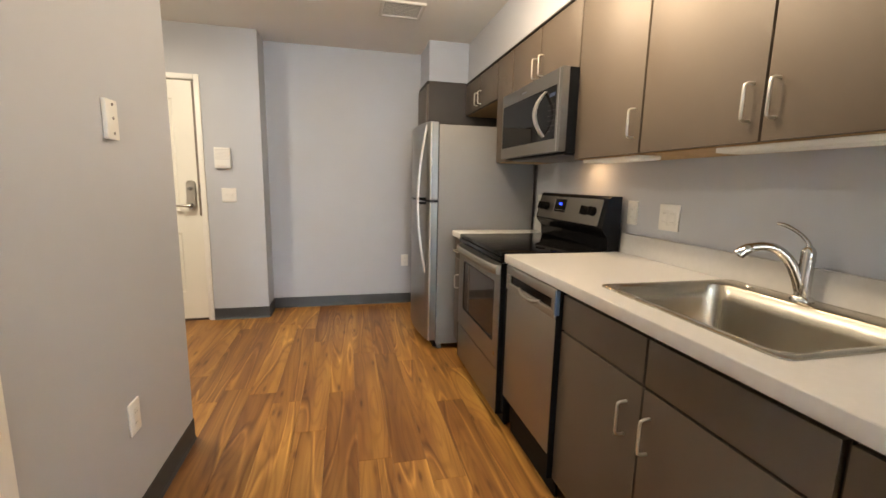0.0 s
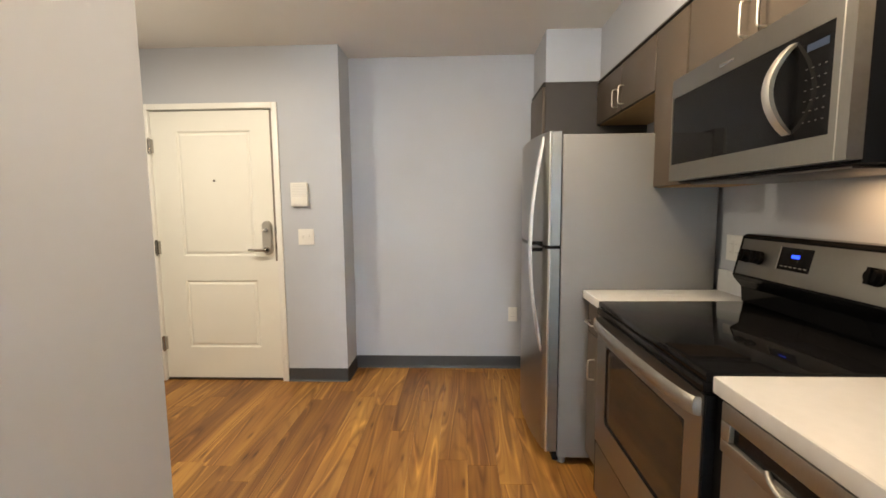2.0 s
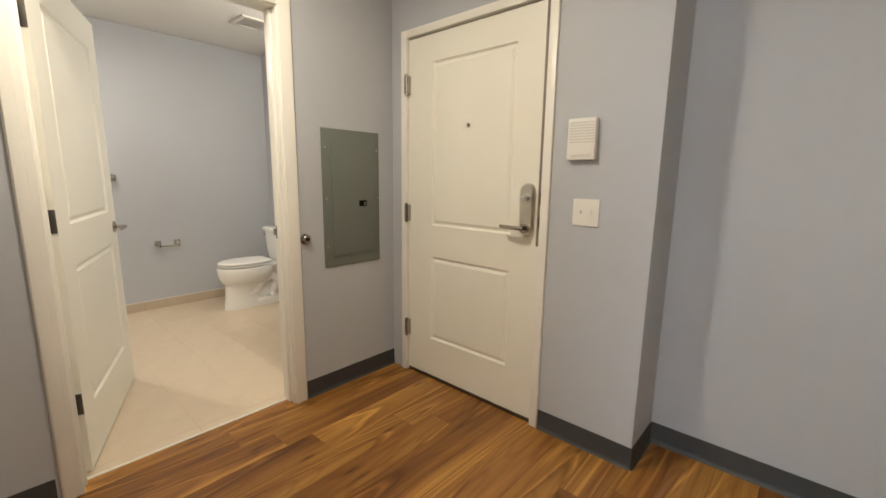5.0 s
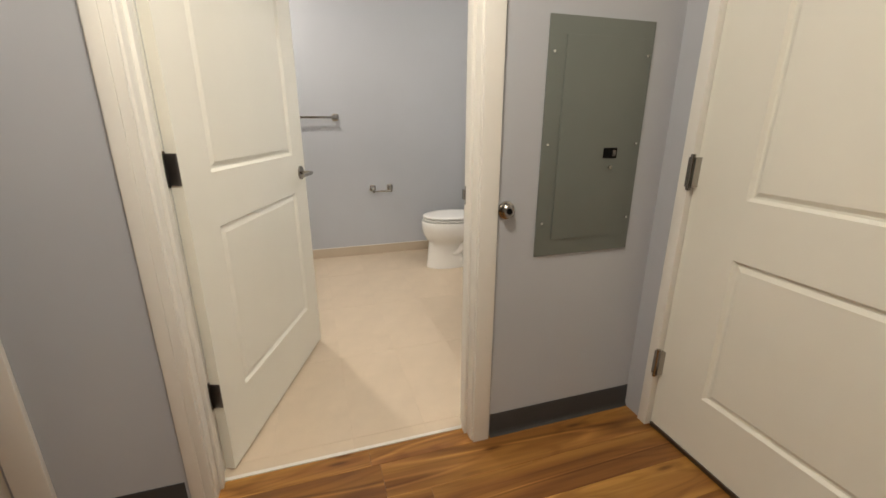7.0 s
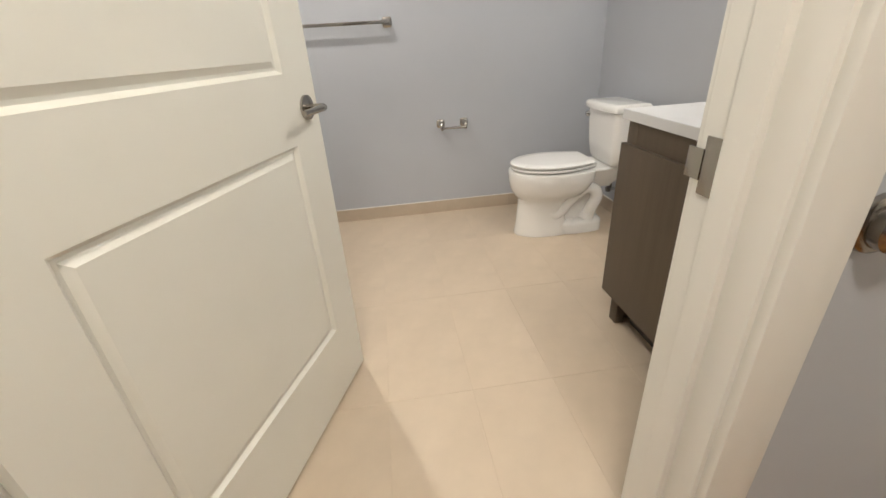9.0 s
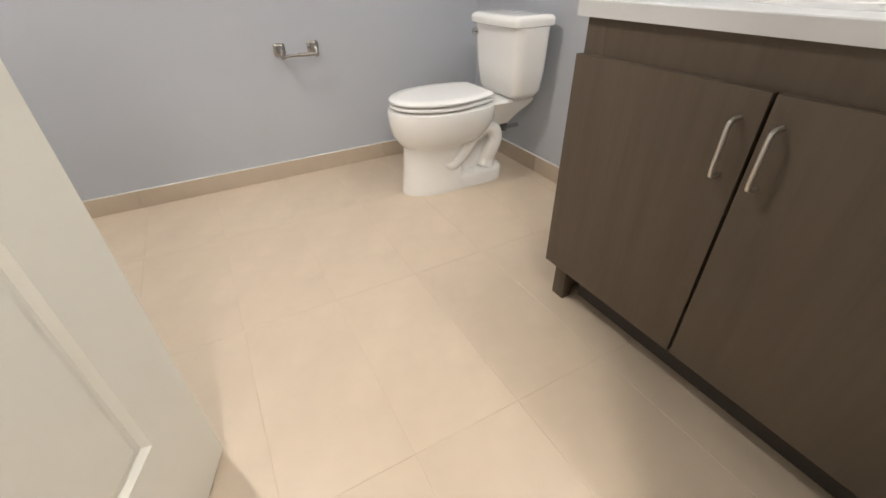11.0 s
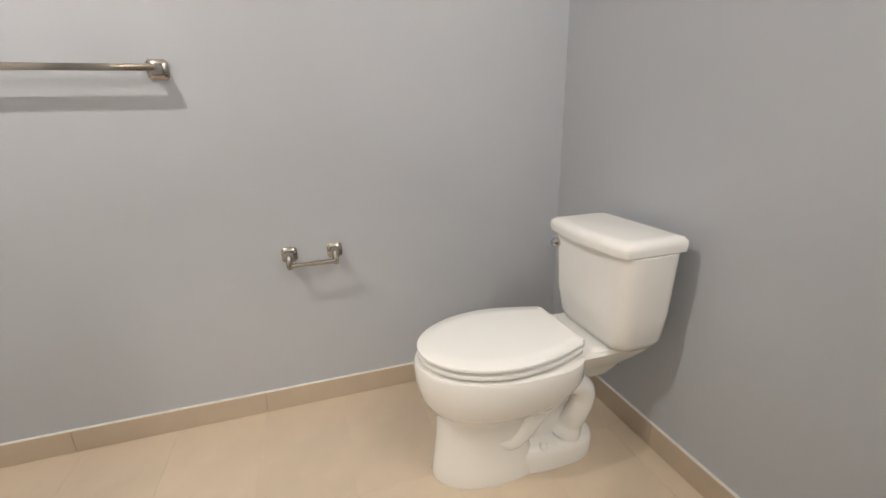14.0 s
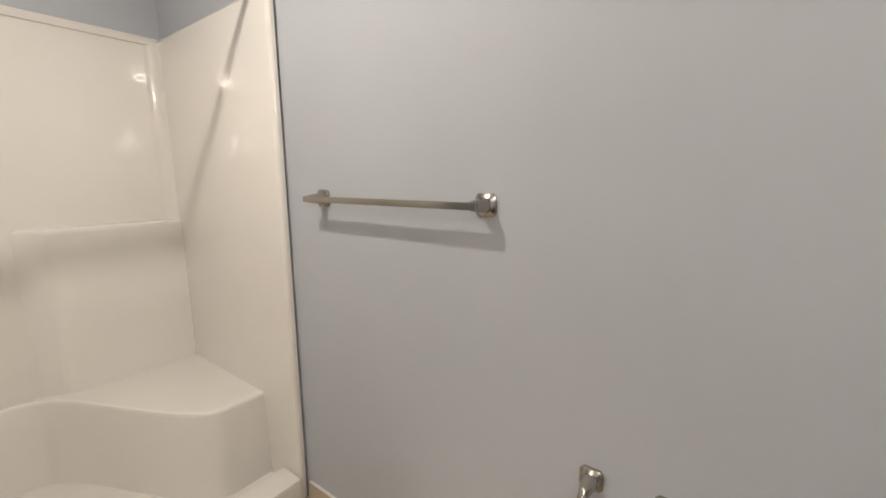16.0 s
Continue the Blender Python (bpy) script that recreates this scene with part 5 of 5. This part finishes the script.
def slab_with_hole(x0, x1, y0, y1, z0, z1):
    bm = bmesh.new()
    n = 48
    corners = []
    for k in range(n):
        c, s = math.cos(2 * math.pi * k / n), math.sin(2 * math.pi * k / n)
        dx, dy = c * SA, s * SB
        f = min(((x1 - SXc) / dx if dx > 0 else (x0 - SXc) / dx) if abs(dx) > 1e-9 else 1e9, ((y1 - SYc) / dy if dy > 0 else (y0 - SYc) / dy) if abs(dy) > 1e-9 else 1e9)
        corners.append([SXc + dx * f, SYc + dy * f])
    for cx in (x0, x1):
        for cy in (y0, y1):
            i = min(range(n), key=lambda k: (corners[k][0] - cx) ** 2 + (corners[k][1] - cy) ** 2)
            corners[i] = [cx, cy]
    loft(bm, [ov(1, z0), [(x, y, z0) for x, y in corners], [(x, y, z1 - 0.002) for x, y in corners], [(x + (0.002 if x == x0 else 0), y + (0.002 if y == y0 else 0), z1) for x, y in corners], ov(1.02, z1), ov(1.0, z1 - 0.003), ov(1, z0)], False)
    bmesh.ops.remove_doubles(bm, verts=bm.verts, dist=0.0001)
    return bm


part("slab", slab_with_hole(-3.483, XP - WT - 0.003, 3.958, YB - 0.002, 0.820, 0.853), M_QUARTZ, vt)
part("basin", loft(bmesh.new(), [ov(1.04, 0.8485), ov(0.985, 0.8475), ov(0.94, 0.80), ov(0.8, 0.745), ov(0.5, 0.715), ov(0.15, 0.71)]), M_PORC, vt, "white oval basin")
part("backsplash", bx(-3.505, XP - WT - 0.003, YB - 0.021, YB - 0.002, 0.8525, 0.957, 0.002), M_QUARTZ, vt)
vf = thing("vanity_faucet", (-3.035, 4.43, 0.853), "chrome single-hole bathroom faucet on a deck plate", "faucet")
part("deck_plate", loft(bmesh.new(), [rrect(-3.115, -2.955, 4.402, 4.458, 0.027, 0.8525), rrect(-3.115, -2.955, 4.402, 4.458, 0.027, 0.857), rrect(-3.11, -2.96, 4.407, 4.453, 0.022, 0.861)]), M_CHROME, vf)
part("body", tube(bmesh.new(), [(-3.035, 4.43, 0.860), (-3.035, 4.43, 0.866), (-3.035, 4.43, 0.90), (-3.035, 4.428, 0.95), (-3.035, 4.425, 0.985)], [0.030, 0.028, 0.024, 0.020, 0.019], 22), M_CHROME, vf)
part("spout", tube(bmesh.new(), [(-3.035, 4.425, 0.955), (-3.035, 4.38, 0.975), (-3.035, 4.33, 0.965), (-3.035, 4.31, 0.945)], [0.016, 0.015, 0.0135, 0.012], 16), M_CHROME, vf)
part("handle", tube(bmesh.new(), [(-3.035, 4.425, 0.985), (-3.035, 4.43, 1.0), (-3.035, 4.455, 1.02), (-3.035, 4.48, 1.028)], [0.018, 0.012, 0.009, 0.007], 14), M_CHROME, vf)
mr = thing("mirror", (-3.02, YB, 0.985), "rectangular wall mirror in a thin steel frame", "mirror")
part("glass", bx(-3.45, -2.60, YB - 0.014, YB - 0.010, 1.0, 1.86), M_MIRROR, mr, "", False)
mf = bmesh.new()
for b in ((-3.480, -2.58, 0.982, 1.002), (-3.480, -2.58, 1.858, 1.878), (-3.480, -3.456, 1.002, 1.858), (-2.602, -2.58, 1.002, 1.858)):
    box(mf, b[0], b[1], YB - 0.022, YB - 0.001, b[2], b[3], 0.002)
part("mirror_frame", mf, M_NICKEL, mr, "brushed steel frame")
vl = thing("vanity_light", (-3.09, YB, 2.2), "nickel bar light with three bulbs above the mirror", "wall light")
part("back_plate", bx(-3.40, -2.78, YB - 0.022, YB - 0.0005, 2.23, 2.32, 0.004), M_NICKEL, vl)
for x in (-3.30, -3.09, -2.88):
    part("arm", tube(bmesh.new(), [(x, YB - 0.02, 2.275), (x, 4.50, 2.282), (x, 4.475, 2.275), (x, 4.465, 2.26)], 0.009, 12), M_NICKEL, vl)
    part("socket", tube(bmesh.new(), [(x, 4.465, 2.285), (x, 4.465, 2.278), (x, 4.465, 2.255)], [0.012, 0.026, 0.030], 20), M_NICKEL, vl)

# ---- shower ----
sh = thing("shower_stall", (-4.1, 1.95, 0), "glossy off-white moulded shower stall with corner seat", "shower")
YS, XE, ZT = 1.49, XT + 0.034, 1.892
XR = -3.345
part("back_panel", bx(XE, XR, YS - 0.03, YS, 0.05, ZT, 0.006), M_ACRYL, sh)
part("end_panel", bx(XT + 0.002, XE, YS - 0.03, 2.412, 0.0, ZT, 0.022, 5), M_ACRYL, sh)
part("end_panel", bx(XR, XR + 0.022, YS - 0.03, 2.40, 0.0, ZT, 0.008), M_ACRYL, sh)
part("front_lip", bx(XR - 0.014, XR + 0.022, 2.366, 2.406, 0.0, ZT + 0.004, 0.008), M_ACRYL, sh)
rim = bx(XT + 0.002, XR, YS - 0.03, YS + 0.010, ZT - 0.03, ZT + 0.005, 0.010)
part("top_rim", rim, M_ACRYL, sh)
cv = bmesh.new()
cor = [(XE - 0.002, YS - 0.002)] + [(XE + 0.05 - 0.05 * math.sin(radians(a)), YS + 0.05 - 0.05 * math.cos(radians(a))) for a in range(90, -1, -15)][::1]
loft(cv, [[(x, y, z) for x, y in cor] for z in (0.05, ZT - 0.02)])
part("corner_fillet", cv, M_ACRYL, sh)
part("pan", bx(XE, XR, YS, 2.30, 0.0, 0.045, 0.01), M_ACRYL, sh)
part("curb", bx(XE, XR, 2.295, 2.425, 0.0, 0.115, 0.02), M_ACRYL, sh)
# raised lower panel whose top makes a soap ledge; its free side runs out in a soft slope
sp_ring = lambda y, e, t: [(XE - 0.003, y, 0.38), (-4.365 + e, y, 0.38), (-4.365 + e, y, 1.055 + t), (-4.372 + e, y, 1.068 + t), (-4.385 + e, y, 1.075 + t), (XE - 0.003, y, 1.075 + t)]
part("shelf_panel", loft(bmesh.new(), [sp_ring(YS - 0.004, 0.085, 0.010), sp_ring(YS + 0.010, 0.070, 0.010), sp_ring(YS + 0.032, 0.036, 0.009), sp_ring(YS + 0.052, 0.016, 0.007), sp_ring(YS + 0.064, 0.002, 0.001), sp_ring(YS + 0.068, -0.016, -0.012)]), M_ACRYL, sh, "raised wall panel with a soap ledge")
# seat with a curved front
curve = []
for k in range(61):
    x = XE + (XR - XE) * (k / 60) ** 1.6
    u = min(1, max(0, (x + 4.68) / 0.46))
    curve.append((x, 2.184 - 0.672 * (3 * u * u - 2 * u ** 3)))
outl = [(XE - 0.003, YS - 0.003)] + [(XE - 0.003, 2.185)] + curve[1:] + [(XR + 0.002, YS - 0.003)]
ins = lambda q, z: [(x, max(y - (q if 0 < i < len(outl) - 1 else 0), YS - 0.003), z) for i, (x, y) in enumerate(outl)]
part("corner_seat", loft(bmesh.new(), [ins(-0.020, 0.03), ins(-0.004, 0.25), ins(0.0, 0.386), ins(0.002, 0.396), ins(0.007, 0.401), ins(0.014, 0.402), ins(0.05, 0.401)]), M_ACRYL, sh, "moulded corner seat")
rd = thing("curtain_rod", (-4.1, 2.37, 1.97), "chrome shower curtain rod across the stall", "curtain rod")
part("rod", tube(bmesh.new(), [(XT + 0.004, 2.37, 1.972), (-3.322, 2.37, 1.972)], 0.0125, 16), M_CHROME, rd)
for x0, x1 in ((XT + 0.0005, XT + 0.012), (-3.333, -3.3205)):
    part("flange", tube(bmesh.new(), [(x0, 2.37, 1.972), (x1, 2.37, 1.972)], [0.035, 0.03] if x0 < -4 else [0.03, 0.035], 24), M_CHROME, rd)

# ---- base tiles of the bathroom ----
bb = solid("baseboard_bath", bx(XT, XT + 0.004, 2.43, YB - 0.004, 0.0, 0.080), M_GROUT, False, "beige tile base along the bathroom walls", "baseboard", "", "structure")
bb2 = solid("baseboard_bath", bx(XT + 0.011, -3.458, YB - 0.004, YB, 0.0, 0.080), M_GROUT, False, "beige tile base along the bathroom walls", "baseboard", "", "structure")


def tile_mesh(name, w, d, h, m, bev=0.0012):
    me = bpy.data.meshes.new(name)
    bm = bx(0, w, 0, d, 0, h, bev, 1)
    bmesh.ops.recalc_face_normals(bm, faces=bm.faces)
    bm.to_mesh(me)
    bm.free()
    me.materials.append(m)
    return me


y = YB - 0.012
while y > 2.44:
    w = min(0.609, y - 2.43)
    piece("base_tile", tile_mesh("base_tile", 0.010, w, 0.084, M_TILEB), (XT + 0.001, y - w, 0.0), bb)
    y -= 0.610
x = XT + 0.012
while x < -3.47:
    w = min(0.609, -3.46 - x)
    piece("base_tile", tile_mesh("base_tile", w, 0.010, 0.084, M_TILEB), (x, YB - 0.011, 0.0), bb2)
    x += 0.610
ck = bx(XT, XT + 0.011, 2.43, YB - 0.011, 0.0835, 0.0865, 0.001)
box(ck, XT + 0.011, -3.46, YB - 0.010, YB, 0.0835, 0.0865, 0.001)
solid("caulk_line", ck, M_CAULK, True, "thin pale caulk line above the tile base", "caulk", "", "structure")

# ---- floor tiles ----
TW, TD, JO = 0.61, 0.29, 0.0014
cache = {}
for i in range(-4, 3):
    for j in range(-5, 5):
        x0, x1 = -3.166 + i * TW, -3.166 + (i + 1) * TW
        y0, y1 = 3.345 + j * TD, 3.345 + (j + 1) * TD
        x0, x1, y0, y1 = max(x0, XT), min(x1, XP - 0.088), max(y0, 2.29), min(y1, YB - 0.001)
        if x1 - x0 < 0.03 or y1 - y0 < 0.03:
            continue
        key = (round(x1 - x0, 3), round(y1 - y0, 3))
        if key not in cache:
            cache[key] = tile_mesh("tile", x1 - x0 - 2 * JO * 0.5, y1 - y0 - 2 * JO * 0.5, 0.008, M_TILE, 0.0006)
        piece("tile", cache[key], (x0 + JO * 0.5, y0 + JO * 0.5, -0.008), floor_bath)

# ---- floor planks ----
PW, PL = 0.152, 1.22
rng = random.Random(4)
pm = {}
nrow = int((XK + 2.41 + 0.08) / PW) + 2
for r in range(nrow):
    x1 = XK - r * PW
    x0 = max(x1 - PW, XP - 0.086)
    if x1 - x0 < 0.02:
        continue
    y = -0.7 - rng.random() * PL
    while y < YA:
        y1 = min(y + PL, YA)
        if y1 - y > 0.03:
            key = (round(x1 - x0, 3), round(y1 - y, 2))
            if key not in pm:
                me = tile_mesh("plank", x1 - x0 - 0.0005, y1 - y - 0.0005, 0.012, M_PLANK, 0.0007)
                pm[key] = me
            piece("plank", pm[key], (x0 + 0.0004, y + 0.0004, -0.012), floor)
        y += PL
solid("floor_living", bx(-3.18, XK, -4.58, -0.7, -0.0119, -0.0015), M_PLANK, False, "oak-look plank floor of the living room", "floor", "", "structure")
